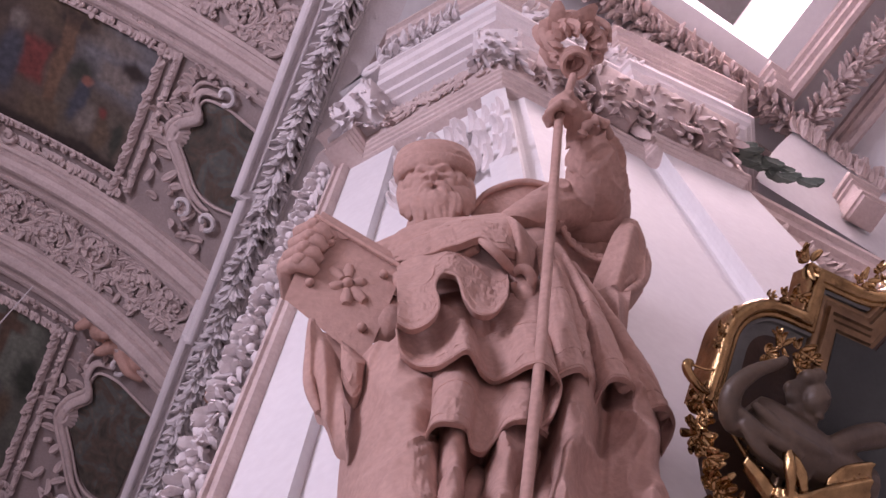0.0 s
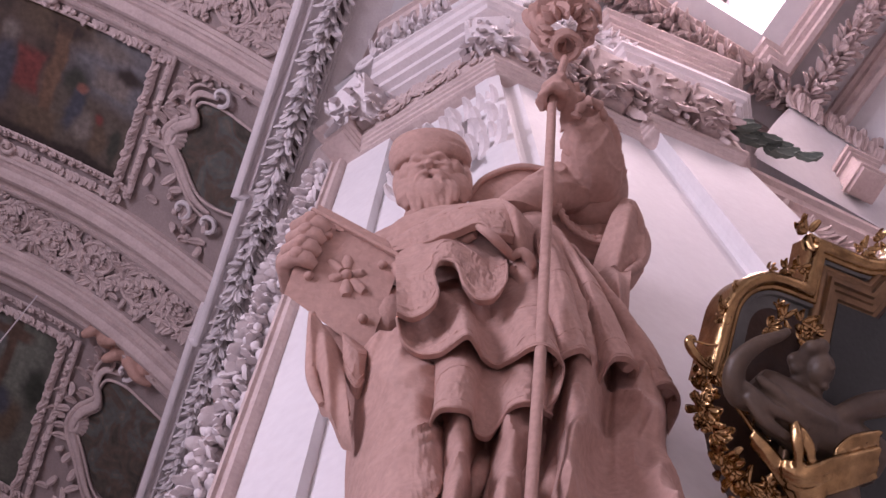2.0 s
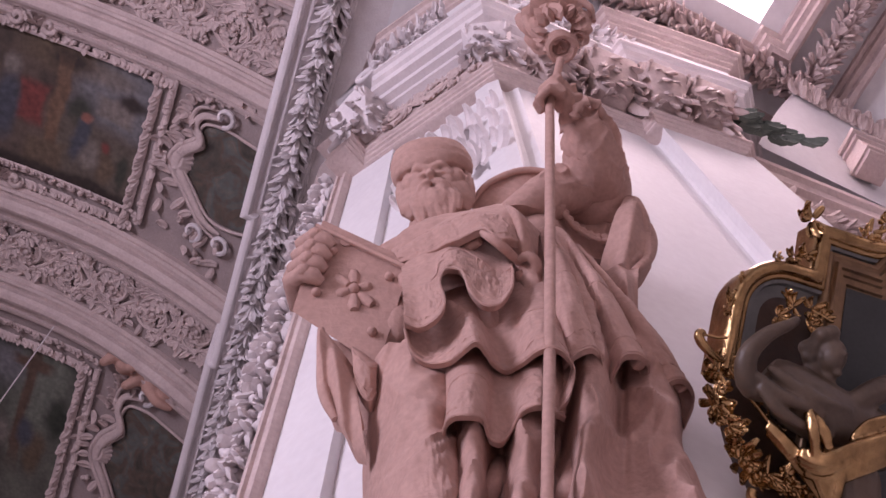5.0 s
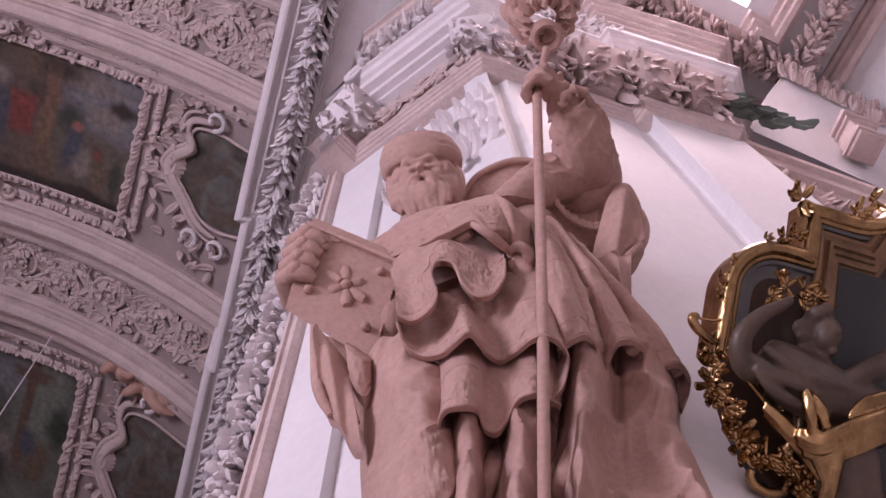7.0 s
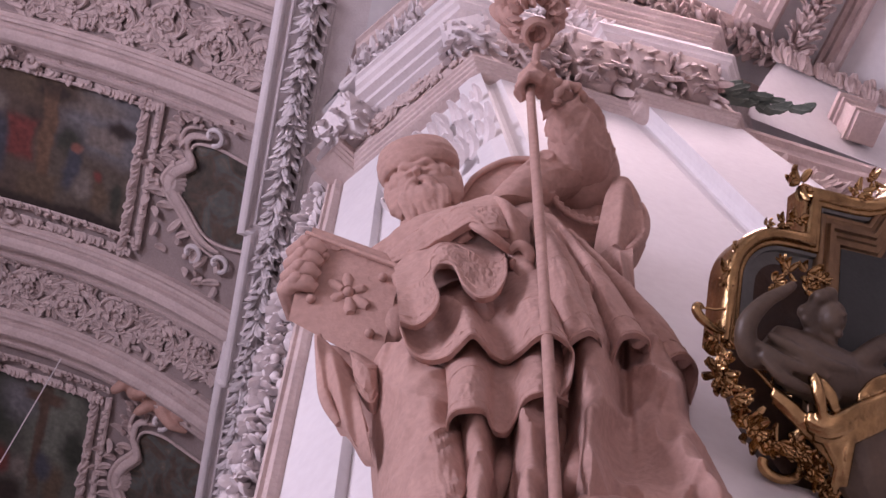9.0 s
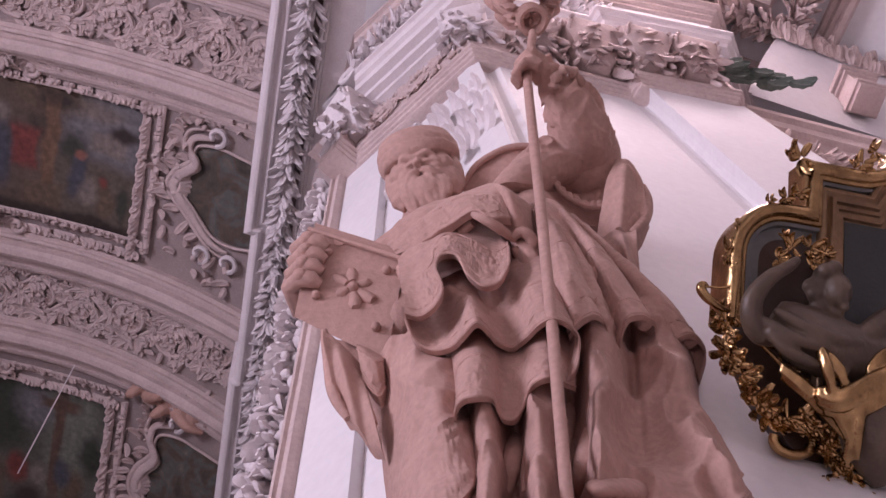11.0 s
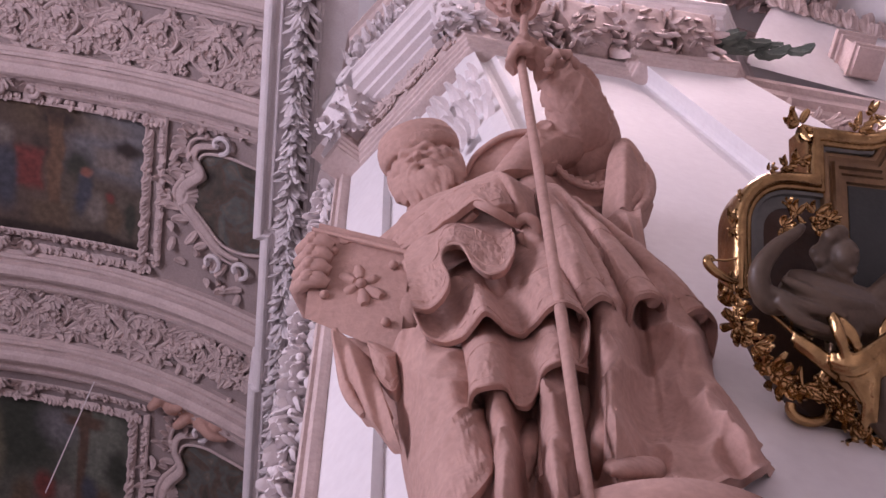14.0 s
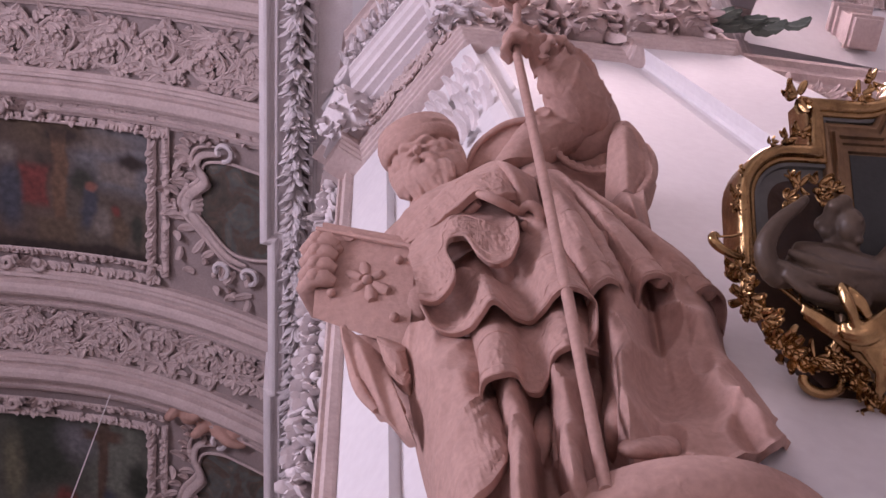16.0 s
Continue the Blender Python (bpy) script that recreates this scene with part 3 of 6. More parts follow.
for i in range(4):
    c = Vector(((0.354, 1.068, 5.434))) + Vector((0.004 * i, 0.012 * i, 0.026 * i - 0.02))
    s.tube([c + Vector((0.05, -0.01, 0.01)), c + Vector((0.0, -0.035, 0)), c + Vector((-0.035, -0.005, 0)), c + Vector((-0.01, 0.03, 0))], [0.016, 0.018, 0.017, 0.012], 8)
# fringed rim of the wide sleeve
for k, r in ((0.0, 0.013), (0.02, 0.008)):
    sheets.tube([q + Vector((0, 0, -k)) for q in spline([(0.354, 1.352, 5.388), (0.364, 1.409, 5.321), (0.403, 1.465, 5.276), (0.476, 1.507, 5.259), (0.555, 1.510, 5.279), (0.612, 1.496, 5.361)], 48)], [r * (1 + 0.3 * math.sin(i * 2.1)) for i in range(48)], 8)
cloth(sheets, [(0.346, 1.376, 5.400), (0.357, 1.422, 5.337), (0.398, 1.485, 5.289), (0.476, 1.532, 5.270), (0.560, 1.532, 5.292)], [(0.313, 1.420, 5.230), (0.342, 1.449, 5.196), (0.401, 1.510, 5.192), (0.468, 1.564, 5.224), (0.537, 1.563, 5.279)], 0.02, -0.02, 30, 8, band=False)
cloth(sheets, [(0.360, 1.492, 5.362), (0.422, 1.563, 5.365), (0.496, 1.605, 5.369), (0.579, 1.587, 5.399)], [(0.361, 1.525, 5.240), (0.409, 1.581, 5.217), (0.466, 1.636, 5.194), (0.532, 1.629, 5.197)], 0.02, 0.0, 30, 8, band=False)
# the cloak's edge that falls behind the elbow
cloth(sheets, [(0.599, 1.435, 5.441), (0.630, 1.434, 5.398), (0.653, 1.473, 5.381), (0.667, 1.536, 5.398)], [(0.445, 1.568, 5.082), (0.505, 1.519, 5.058), (0.547, 1.550, 5.046), (0.626, 1.534, 5.139)], 0.05, 0.035, 40, 14, band=False, ridges=0.012, count=2)
cloth(sheets, [(0.440, 1.556, 5.065), (0.498, 1.517, 5.038), (0.535, 1.530, 5.033), (0.573, 1.542, 5.071)], [(0.456, 1.538, 4.801), (0.477, 1.507, 4.760), (0.495, 1.516, 4.757), (0.521, 1.546, 4.798)], 0.05, 0.03, 30, 10, band=False, ridges=0.012, count=2)
fold(sheets, [(0.619, 1.431, 5.377), (0.633, 1.488, 5.310), (0.602, 1.533, 5.183), (0.521, 1.528, 5.055)], 0.018, 0.018)
fold(sheets, [(0.660, 1.523, 5.361), (0.651, 1.543, 5.266), (0.610, 1.546, 5.134), (0.548, 1.536, 5.030)], 0.016, 0.016)
fold(sheets, [(0.481, 1.535, 5.030), (0.491, 1.525, 4.883), (0.481, 1.520, 4.755)], 0.016, 0.016)
fold(s, [(0.478, 1.531, 4.859), (0.470, 1.528, 4.589), (0.472, 1.535, 4.369)], 0.035, 0.05)
# neck, head, hair and beard
s.tube([(-0.065, 1.457, 5.213), (-0.036, 1.433, 5.562)], [0.09, 0.075], 14)
body, s = s, Soup()
HEAD = Vector(((-0.04, 1.361, 5.4)))
blob(s, HEAD, (0.098, 0.105, 0.13), (20, 0, 6))
front = Vector((-0.12, -0.90, -0.43)).normalized()
side = Vector((1, -0.05, 0.05)).normalized()
upv = front.cross(side).normalized()


def on_face(a, b, c):
    """A place on the head: a to the side, b up, c forward."""
    return HEAD + side * a + upv * b + front * c


blob(s, on_face(0, 0.014, 0.094), (0.034, 0.024, 0.024))
fold(s, [on_face(-0.085, 0.022, 0.072), on_face(-0.045, 0.044, 0.100), on_face(0, 0.034, 0.108), on_face(0.045, 0.044, 0.100), on_face(0.085, 0.022, 0.072)], 0.010, 0.010, 20)
s.tube([on_face(0, 0.035, 0.09), on_face(0, 0.0, 0.122), on_face(0, -0.028, 0.132)], [0.010, 0.014, 0.017], 8)
for e in (-1, 1):
    blob(s, on_face(0.026 * e, 0.006, 0.092), (0.024, 0.022, 0.020))
    blob(s, on_face(0.055 * e, 0.012, 0.078), (0.034, 0.028, 0.030))
    fold(s, [on_face(0.010 * e, 0.034, 0.108), on_face(0.045 * e, 0.048, 0.106), on_face(0.080 * e, 0.025, 0.076)], 0.009, 0.008)
    blob(s, on_face(0.037 * e, 0.010, 0.088), (0.019, 0.014, 0.013))
    blob(s, on_face(0.082 * e, 0.02, 0.045), (0.040, 0.045, 0.055))
    fold(s, [on_face(0.016 * e, 0.004, 0.108), on_face(0.038 * e, 0.002, 0.108), on_face(0.060 * e, 0.006, 0.094)], 0.0035, 0.0035)
    blob(s, on_face(0.050 * e, -0.020, 0.072), (0.036, 0.034, 0.034))
    fold(s, [on_face(0.005 * e, -0.042, 0.115), on_face(0.035 * e, -0.052, 0.112), on_face(0.062 * e, -0.085, 0.09)], 0.012, 0.011)
    blob(s, on_face(0.105 * e, -0.01, 0.0), (0.022, 0.03, 0.04))
    for i in range(9):
        a = 0.022 + 0.011 * i
        fold(s, [on_face(a * e, -0.05 + 0.004 * i, 0.105 - 0.006 * i), on_face((a + 0.01) * e, -0.10, 0.10 - 0.008 * i), on_face((a * 0.8 + 0.008 * (i % 3)) * e, -0.165 + 0.010 * i, 0.085 - 0.008 * i)], 0.018, 0.012, 10)
blob(s, on_face(0, 0.066, 0.045), (0.085, 0.045, 0.035), (28, 0, 6))
blob(s, on_face(0, -0.11, 0.06), (0.085, 0.065, 0.075))
blob(s, on_face(0.0, -0.16, 0.05), (0.075, 0.06, 0.06))
for i in range(16):
    a = -0.07 + 0.0094 * i
    fold(s, [on_face(a, -0.075, 0.108 - 0.3 * abs(a)), on_face(a * 1.1 + 0.01 * math.sin(i * 2.1), -0.12, 0.11 - 0.3 * abs(a)), on_face(a * 0.95 + 0.014 * math.sin(i * 1.7), -0.195 - 0.02 * math.cos(i * 2.3), 0.085)], 0.016, 0.014, 9)
# tall cap with an embroidered rim
rows = []
for h, rx, ry, f in ((0.095, 0.092, 0.085, -0.012), (0.090, 0.112, 0.104, -0.012), (0.098, 0.136, 0.122, -0.012), (0.122, 0.152, 0.137, -0.015), (0.175, 0.157, 0.140, -0.018), (0.235, 0.142, 0.128, -0.022), (0.285, 0.06, 0.06, -0.03)):
    rows.append([on_face(rx * math.cos(2 * math.pi * j / 40), h - 0.03 * math.sin(2 * math.pi * j / 40), f + ry * math.sin(2 * math.pi * j / 40)) for j in range(40)])
k = len(s.v)
s.grid(rows, closed_u=True)
s.f.append(tuple(k + j for j in range(40))[::-1])
s.f.append(tuple(k + 6 * 40 + j for j in range(40)))
for h, g, r in ((0.092, 0.111, 0.008), (0.100, 0.135, 0.007), (0.125, 0.150, 0.006)):
    s.tube([on_face(g * math.cos(math.pi * j / 20), h - 0.03 * math.sin(math.pi * j / 20), g * 0.92 * math.sin(math.pi * j / 20) - 0.012) for j in range(21)], r, 6)
for j in range(30):
    a = math.pi * (j + 0.5) / 30
    fold(s, [on_face((0.116 + 0.012 * (j % 2)) * math.cos(a), 0.095 - 0.03 * math.sin(a), 0.108 * math.sin(a) - 0.01), on_face(0.137 * math.cos(a + 0.07), 0.098 - 0.03 * math.sin(a), 0.124 * math.sin(a + 0.07) - 0.01), on_face(0.151 * math.cos(a - 0.05), 0.14 - 0.03 * math.sin(a), 0.137 * math.sin(a - 0.05) - 0.012)], 0.010, 0.008, 6)
for e in (-1, 1):
    fold(s, [on_face(0.116 * e, 0.10, -0.01), on_face(0.116 * e, 0.0, 0.02), on_face(0.104 * e, -0.08, 0.03), on_face(0.085 * e, -0.14, 0.04)], 0.030, 0.030)
s.v = [tuple(HEAD + (Vector(v) - HEAD) * 0.90) for v in s.v]
head_soup, s = s, body
# the book with its clasp, flower and bosses, and the fingers that hold it
TL, TR, BR, BL = (Vector(q) for q in ((-0.398, 1.287, 4.985), (-0.138, 1.367, 4.8), (-0.23, 1.495, 4.487), (-0.459, 1.39, 4.661),))
bn = (TR - TL).cross(BL - TL).normalized()
if bn.y > 0:
    bn = -bn


BACK = -(Vector((0, 0.385, 0.923)) + IMG_Z * 0.24)


def board(a, b, c, d, t0, t1):
    q = [a, b, c, d]
    k = len(sheets.v)
    sheets.add([p + BACK * t0 for p in q] + [p + BACK * t1 for p in q], [(0, 1, 2, 3), (7, 6, 5, 4), (0, 4, 5, 1), (1, 5, 6, 2), (2, 6, 7, 3), (3, 7, 4, 0)])


board(TL, TR, BR, BL, 0.0, 0.022)
mid = (TL + TR + BR + BL) / 4
board(*(mid + (p - mid) * 0.955 for p in (TL, TR, BR, BL)), -0.11, 0.004)
board(TL, TR, BR, BL, -0.13, -0.105)


def on_book(a, b, lift=0.022):
    return TL.lerp(TR, a).lerp(BL.lerp(BR, a), b) + bn * lift


bx, by = (TR - TL).normalized(), (BL - TL).normalized()
c = on_book(0.56, 0.5)
blob(sheets, c, (0.016, 0.016, 0.016))
for i in range(6):
    a = math.pi * i / 3 + 0.3
    p = c + (bx * math.cos(a) + by * math.sin(a)) * 0.052
    sheets.tube([c + (p - c) * 0.4 - bn * 0.006, p - bn * 0.012, c + (p - c) * 1.4 - bn * 0.008], [0.012, 0.020, 0.012], 10)
for a, b in ((0.24, 0.22), (0.2, 0.75), (0.86, 0.8), (0.86, 0.2)):
    blob(sheets, on_book(a, b), (0.014, 0.014, 0.014))
sheets.tube([on_book(-0.01, 0.03), on_book(1.0, 0.03)], 0.008, 6)
sheets.tube([on_book(0.33, -0.03, -0.04), on_book(0.33, 0.04, 0.02)], 0.018, 8)
for i in range(4):
    p = on_book(-0.03, 0.22 + 0.16 * i, -0.01)
    sheets.tube([p - bn * 0.1 - bx * 0.02, p - bx * 0.03 + bn * 0.0, on_book(0.03, 0.21 + 0.155 * i, 0.036), on_book(0.15, 0.2 + 0.15 * i, 0.040), on_book(0.235, 0.2 + 0.145 * i, 0.028)], [0.022, 0.026, 0.027, 0.025, 0.015], 10)
    blob(sheets, on_book(0.03, 0.21 + 0.155 * i, 0.045), (0.024, 0.022, 0.022))
blob(sheets, on_book(-0.1, 0.4, -0.1), (0.06, 0.06, 0.09))
# open sleeve below the book
cloth(sheets, [(-0.370, 1.375, 4.489), (-0.343, 1.375, 4.435), (-0.316, 1.398, 4.404), (-0.289, 1.452, 4.403)], [(-0.355, 1.423, 4.231), (-0.326, 1.452, 4.154), (-0.290, 1.467, 4.082), (-0.249, 1.486, 4.009)], 0.03, 0.045, 40, 14, band=False, ridges=0.014, count=2)
cloth(sheets, [(-0.286, 1.410, 4.431), (-0.254, 1.400, 4.371), (-0.229, 1.409, 4.345), (-0.215, 1.436, 4.355)], [(-0.277, 1.416, 4.256), (-0.260, 1.426, 4.208), (-0.241, 1.436, 4.193), (-0.226, 1.438, 4.225)], 0.03, 0.04, 30, 10, band=True)
cloth(s, [(-0.377, 1.438, 4.571), (-0.319, 1.459, 4.562), (-0.247, 1.501, 4.524)], [(-0.340, 1.516, 4.300), (-0.291, 1.544, 4.224), (-0.230, 1.514, 4.160)], 0.04, 0.0, 20, 8, band=False)
fold(sheets, [(-0.368, 1.369, 4.470), (-0.360, 1.394, 4.351), (-0.352, 1.421, 4.221), (-0.323, 1.452, 4.143)], 0.012, 0.012)
fold(sheets, [(-0.307, 1.423, 4.361), (-0.294, 1.442, 4.244), (-0.263, 1.461, 4.107)], 0.014, 0.012)
# the left arm under the cape
s.tube(spline([(-0.111, 1.433, 5.077), (-0.222, 1.475, 5.035), (-0.337, 1.537, 5.039), (-0.446, 1.524, 5.131)], 10), 0.085, 14)
# the foot that stands out over the pedestal's rim
s.tube(spline([(0.291, 1.561, 3.751), (0.219, 1.458, 3.65), (0.174, 1.415, 3.601)], 8), [0.042, 0.042, 0.04, 0.038, 0.036, 0.033, 0.028, 0.015], 12, flat=0.6)


def fused(soup, voxel, rounds):
    """The shapes of a soup melted into one smooth skin."""
    tmp = part("clay", soup, STATUE)
    m = tmp.modifiers.new("fuse", "REMESH")
    m.mode, m.voxel_size, m.use_smooth_shade = "VOXEL", voxel, True
    m = tmp.modifiers.new("soften", "SMOOTH")
    m.factor, m.iterations = 0.5, rounds
    bpy.context.view_layer.update()
    got = tmp.evaluated_get(bpy.context.evaluated_depsgraph_get()).to_mesh()
    out = Soup()
    out.v = [tuple(v.co) for v in got.vertices]
    out.f = [tuple(p.vertices) for p in got.polygons]
    bpy.data.objects.remove(tmp)
    return out


skin = fused(s, 0.0065, 7)
def worn(v):
    """Small creases of modelled clay, deeper on the crumpled sleeve."""
    v = Vector(v)
    k = min(1.0, max(0.0, (v.z - 5.3) / 0.2)) if v.x > 0.22 else 0.0
    r = 0.5 - abs(noise.noise(Vector((v.x * 8, v.y * 8, v.z * 13))))
    lump = max(0.0, 0.5 - 1.6 * abs(noise.noise(v * 15 + Vector((3, 1, 4)))))
    return tuple(v + Vector((0.5, -0.9, -0.3)) * (0.005 * noise.noise(v * 11) + 0.003 * noise.noise(v * 27) + k * (0.05 * r - 0.02 + 0.055 * lump - 0.012 + 0.008 * noise.noise(v * 30))))


skin.v = [worn(v) for v in skin.v]
face = fused(head_soup, 0.0034, 5)
skin.add(face.v, face.f)
skin.add(sheets.v, sheets.f)
statue = tagged(part("statue", skin, STATUE), "rose terracotta draped statue with closed book on round pedestal", "statue")
# the staff in its hand, with a curled leafy head
s = Soup()
s.tube([(0.115, 1.416, 3.501), (0.193, 1.286, 4.076), (0.25, 1.234, 4.552), (0.354, 1.094, 5.424), (0.423, 1.012, 5.675)], [0.0135, 0.0140, 0.0150, 0.015, 0.014], 14)
staff = thing("staff", "slender rose terracotta staff with a curled leafy head", "staff")
part("shaft", s, STATUE, staff)
s = Soup()
c = Vector(((0.436, 0.988, 5.761)))
for i in range(3):
    s.tube([c + Vector((0.045 * math.cos(a), 0.045 * math.sin(a), -0.02 + 0.035 * i)) for a in [2 * math.pi * j / 14 for j in range(15)]], 0.012 - 0.002 * i, 6)
c = Vector(((0.447, 0.947, 5.864)))
for i in range(44):
    a = i * 2.4
    m = Matrix.Translation(c + Vector((0.075 * math.cos(a), 0.06 * math.sin(a), 0.0035 * i - 0.08))) @ Euler((radians(80 - 3 * i), 0, a)).to_matrix().to_4x4()
    s.lobe(m, 0.085 + 0.03 * (i % 3), 0.030, 1.1)
s.tube(spline([(0.427, 0.971, 5.8), (0.365, 0.956, 5.861), (0.337, 0.907, 5.935), (0.42, 0.87, 6.005), (0.56, 0.896, 5.994), (0.576, 0.945, 5.919)], 20), [0.02] * 14 + [0.018, 0.016, 0.014, 0.012, 0.01, 0.008], 8)
tagged(part("crook", s, STATUE, staff), kind="stuff")

# ---- carved stucco: leaves, garlands, friezes ----
RND = random.Random(7)


def rinceau(th, mat, surf, length, width, seed, period=0.62, size=0.085):
    """A scrolling plant in relief: a waving stem with spirals, flowers and leaves. surf(a, b) gives the place and the outward
    normal at a along and b across."""
    rnd = random.Random(seed)
    n = int(length / 0.035)
    leaves, berries = Soup(), Soup()

    def stem(a):
        return 0.30 * width * math.sin(2 * math.pi * a / period)

    def put(a, b, lift=0.0):
        p, nn = surf(a, b)
        return p + nn * lift

    s = Soup()
    s.tube([put(length * i / n, stem(length * i / n), 0.012) for i in range(n + 1)], 0.013, 6)
    part("stem", s, mat, th)

    def leaf(a, b, ang, ln, wd, curl):
        p, nn = surf(a, b)
        t = (surf(a + 0.01, b)[0] - p).normalized()
        m = frame_pose(p, t, nn) @ Matrix.Rotation(ang, 4, "Z") @ Matrix.Rotation(rnd.uniform(-0.25, 0.25), 4, "Y")
        (leaves.leaf if rnd.random() < 0.3 else leaves.lobe)(m, ln, wd, curl)

    k = int(2 * length / period)
    for i in range(k):
        a0 = (i + 0.5) * period / 2
        sg = -1 if i % 2 else 1
        cb = -0.06 * width * sg
        pts, rad = [], []
        for j in range(26):
            q = j / 25
            r = 0.42 * width * (1 - 0.82 * q)
            w = sg * (math.pi * 0.5 + 3.4 * math.pi * q)
            a, b = a0 + r * math.cos(w), cb + r * math.sin(w)
            pts.append(put(a, b, 0.012 + 0.014 * q))
            rad.append(0.014 - 0.005 * q)
            for side_ in (-0.75, 0.0, 0.75):
                if q < 0.85:
                    leaf(a, b, w - math.pi / 2 + sg * (math.pi / 2 + side_), size * (0.95 - 0.6 * q) * rnd.uniform(0.8, 1.1), size * (0.19 - 0.08 * q), 0.45)
        s = Soup()
        s.tube(pts, rad, 6)
        part("spiral", s, mat, th)
        c, nn = surf(a0, cb)
        for j in range(8):
            leaf(a0, cb, j * 2 * math.pi / 8, size * 0.45, size * 0.17, 0.9)
        berries.ball(frame_pose(c + nn * 0.03, surf(a0 + 0.01, cb)[0] - c, nn), 0.02, 0.02, 0.016, 8, 5)
    for i in range(int(length / 0.022)):
        a = i * 0.022
        slope = math.atan(0.30 * width * 2 * math.pi / period * math.cos(2 * math.pi * a / period))
        for sg in (-1, 1):
            leaf(a, stem(a), slope - math.pi / 2 + sg * rnd.uniform(0.5, 0.9), size * rnd.uniform(0.7, 1.0), size * 0.19, 0.4)
    for i in range(int(length * width * 110)):
        a, b = rnd.uniform(0, length), rnd.choice((-1, 1)) * rnd.uniform(0.36, 0.47) * width
        if i % 6 == 0:
            p, nn = surf(a, b)
            for j in range(5):
                w = j * 1.257
                q, _ = surf(a + 0.018 * math.cos(w), b * 0.94 + 0.018 * math.sin(w))
                berries.ball(Matrix.Translation(q + nn * 0.014), 0.015, 0.015, 0.015, 7, 4)
        else:
            leaf(a, b, rnd.uniform(-3.1, 3.1), size * rnd.uniform(0.5, 0.8), size * 0.17, 0.4)
    tagged(part("leaves", leaves, mat, th), kind="stuff")
    tagged(part("berry_cluster", berries, mat, th), kind="stuff")
    return th


def garland(th, mat, pts, radius, seed, step=0.05, fruit=0.25, facing=(0, -0.4, -1)):
    """A thick string of overlapping leaves and some fruit along a line."""
    rnd = random.Random(seed)
    q = spline(pts, 40)
    total = sum((b - a).length for a, b in zip(q, q[1:]))
    n = max(3, int(total / step))
    line = spline(pts, n)
    s, leaves, fruits = Soup(), Soup(), Soup()
    s.tube(line, radius * 0.5, 6)
    part("cord", s, mat, th)
    for i in range(n - 1):
        d = (line[i + 1] - line[i]).normalized()
        f = Vector(facing).normalized()
        for j in range(5):
            a = -1.3 + 0.65 * j + rnd.uniform(-0.25, 0.25)
            side_ = d.cross(f).normalized()
            out = (f * math.cos(a) + side_ * math.sin(a)).normalized()
            p = line[i] + out * radius * rnd.uniform(0.35, 0.6) + d * rnd.uniform(-0.5, 0.5) * step
            if rnd.random() < fruit:
                fruits.ball(Matrix.Translation(p + out * radius * 0.3), *(radius * rnd.uniform(0.26, 0.36),) * 3, 7, 5)
            else:
                m = frame_pose(p, d.cross(out), out) @ Matrix.Rotation(rnd.uniform(-0.6, 0.6) + 0.5 * math.sin(a), 4, "Z") @ Matrix.Rotation(radians(rnd.uniform(5, 40)), 4, "X")
                leaves.lobe(m, radius * rnd.uniform(1.0, 1.5), radius * rnd.uniform(0.30, 0.42), rnd.uniform(0.3, 0.8))
    tagged(part("leaves", leaves, mat, th), kind="stuff")
    if fruits.v:
        tagged(part("fruit", fruits, mat, th), kind="stuff")
    return th


def leafy_bracket(name, o, out, size, mat, seed, label):
    """A bracket: a tapering block wrapped in hanging leaves, with scrolls at its head."""
    rnd = random.Random(seed)
    th = thing(name, label, "bracket", "leafy brackets under the cornice")
    out = Vector(out).normalized()
    sd = Vector((0, 0, 1)).cross(out).normalized()
    o = Vector(o)
    s = Soup()
    rows = []
    for k, (w, d, z) in enumerate(((0.20, 0.10, -0.5), (0.30, 0.22, -0.35), (0.36, 0.34, 0.0), (0.44, 0.42, 0.25), (0.50, 0.50, 0.40), (0.50, 0.50, 0.48))):
        rows.append([o + sd * size * w * a + out * size * (d * b) + Vector((0, 0, size * z)) for a, b in ((-1, -1), (-1, 1), (-0.6, 1.15), (0.6, 1.15), (1, 1), (1, -1))])
    s.grid(rows, closed_u=True)
    s.f += [(5, 4, 3, 2, 1, 0), (30, 31, 32, 33, 34, 35)]
    part("block", s, mat, th)
    s = Soup()
    for tier, (z, r, ln) in enumerate(((0.46, 0.52, 0.7), (0.22, 0.46, 0.8), (0.02, 0.40, 0.75), (-0.18, 0.30, 0.6), (-0.3, 0.16, 0.55))):
        for j in range(11):
            a = -1.7 + 0.33 * j + 0.16 * (tier % 2) + rnd.uniform(-0.1, 0.1)
            dd = (out * math.cos(a) + sd * math.sin(a)).normalized()
            p = o + dd * size * r * rnd.uniform(0.8, 1.0) + Vector((0, 0, size * (z + rnd.uniform(-0.1, 0.1))))
            m = frame_pose(p, Vector((0, 0, -1)).cross(dd), dd) @ Matrix.Rotation(rnd.uniform(-0.2, 0.2), 4, "Z")
            s.lobe(m, size * ln * rnd.uniform(0.55, 1.15), size * rnd.uniform(0.05, 0.085), rnd.uniform(-0.15, 0.5))
    ob = part("leaves", s, mat, th)
    tagged(ob, kind="stuff")
    for e in (-1, 1):
        s = Soup()
        c = o + sd * size * 0.38 * e + out * size * 0.45 + Vector((0, 0, size * 0.36))
        s.tube([c + (out * math.cos(w) + Vector((0, 0, 1)) * math.sin(w)) * size * 0.15 * (1 - 0.8 * w / 11) + sd * e * size * 0.02 * w / 3 for w in [0.5 * j for j in range(23)]], size * 0.035, 6)
        part("scroll", s, mat, th)
    return th


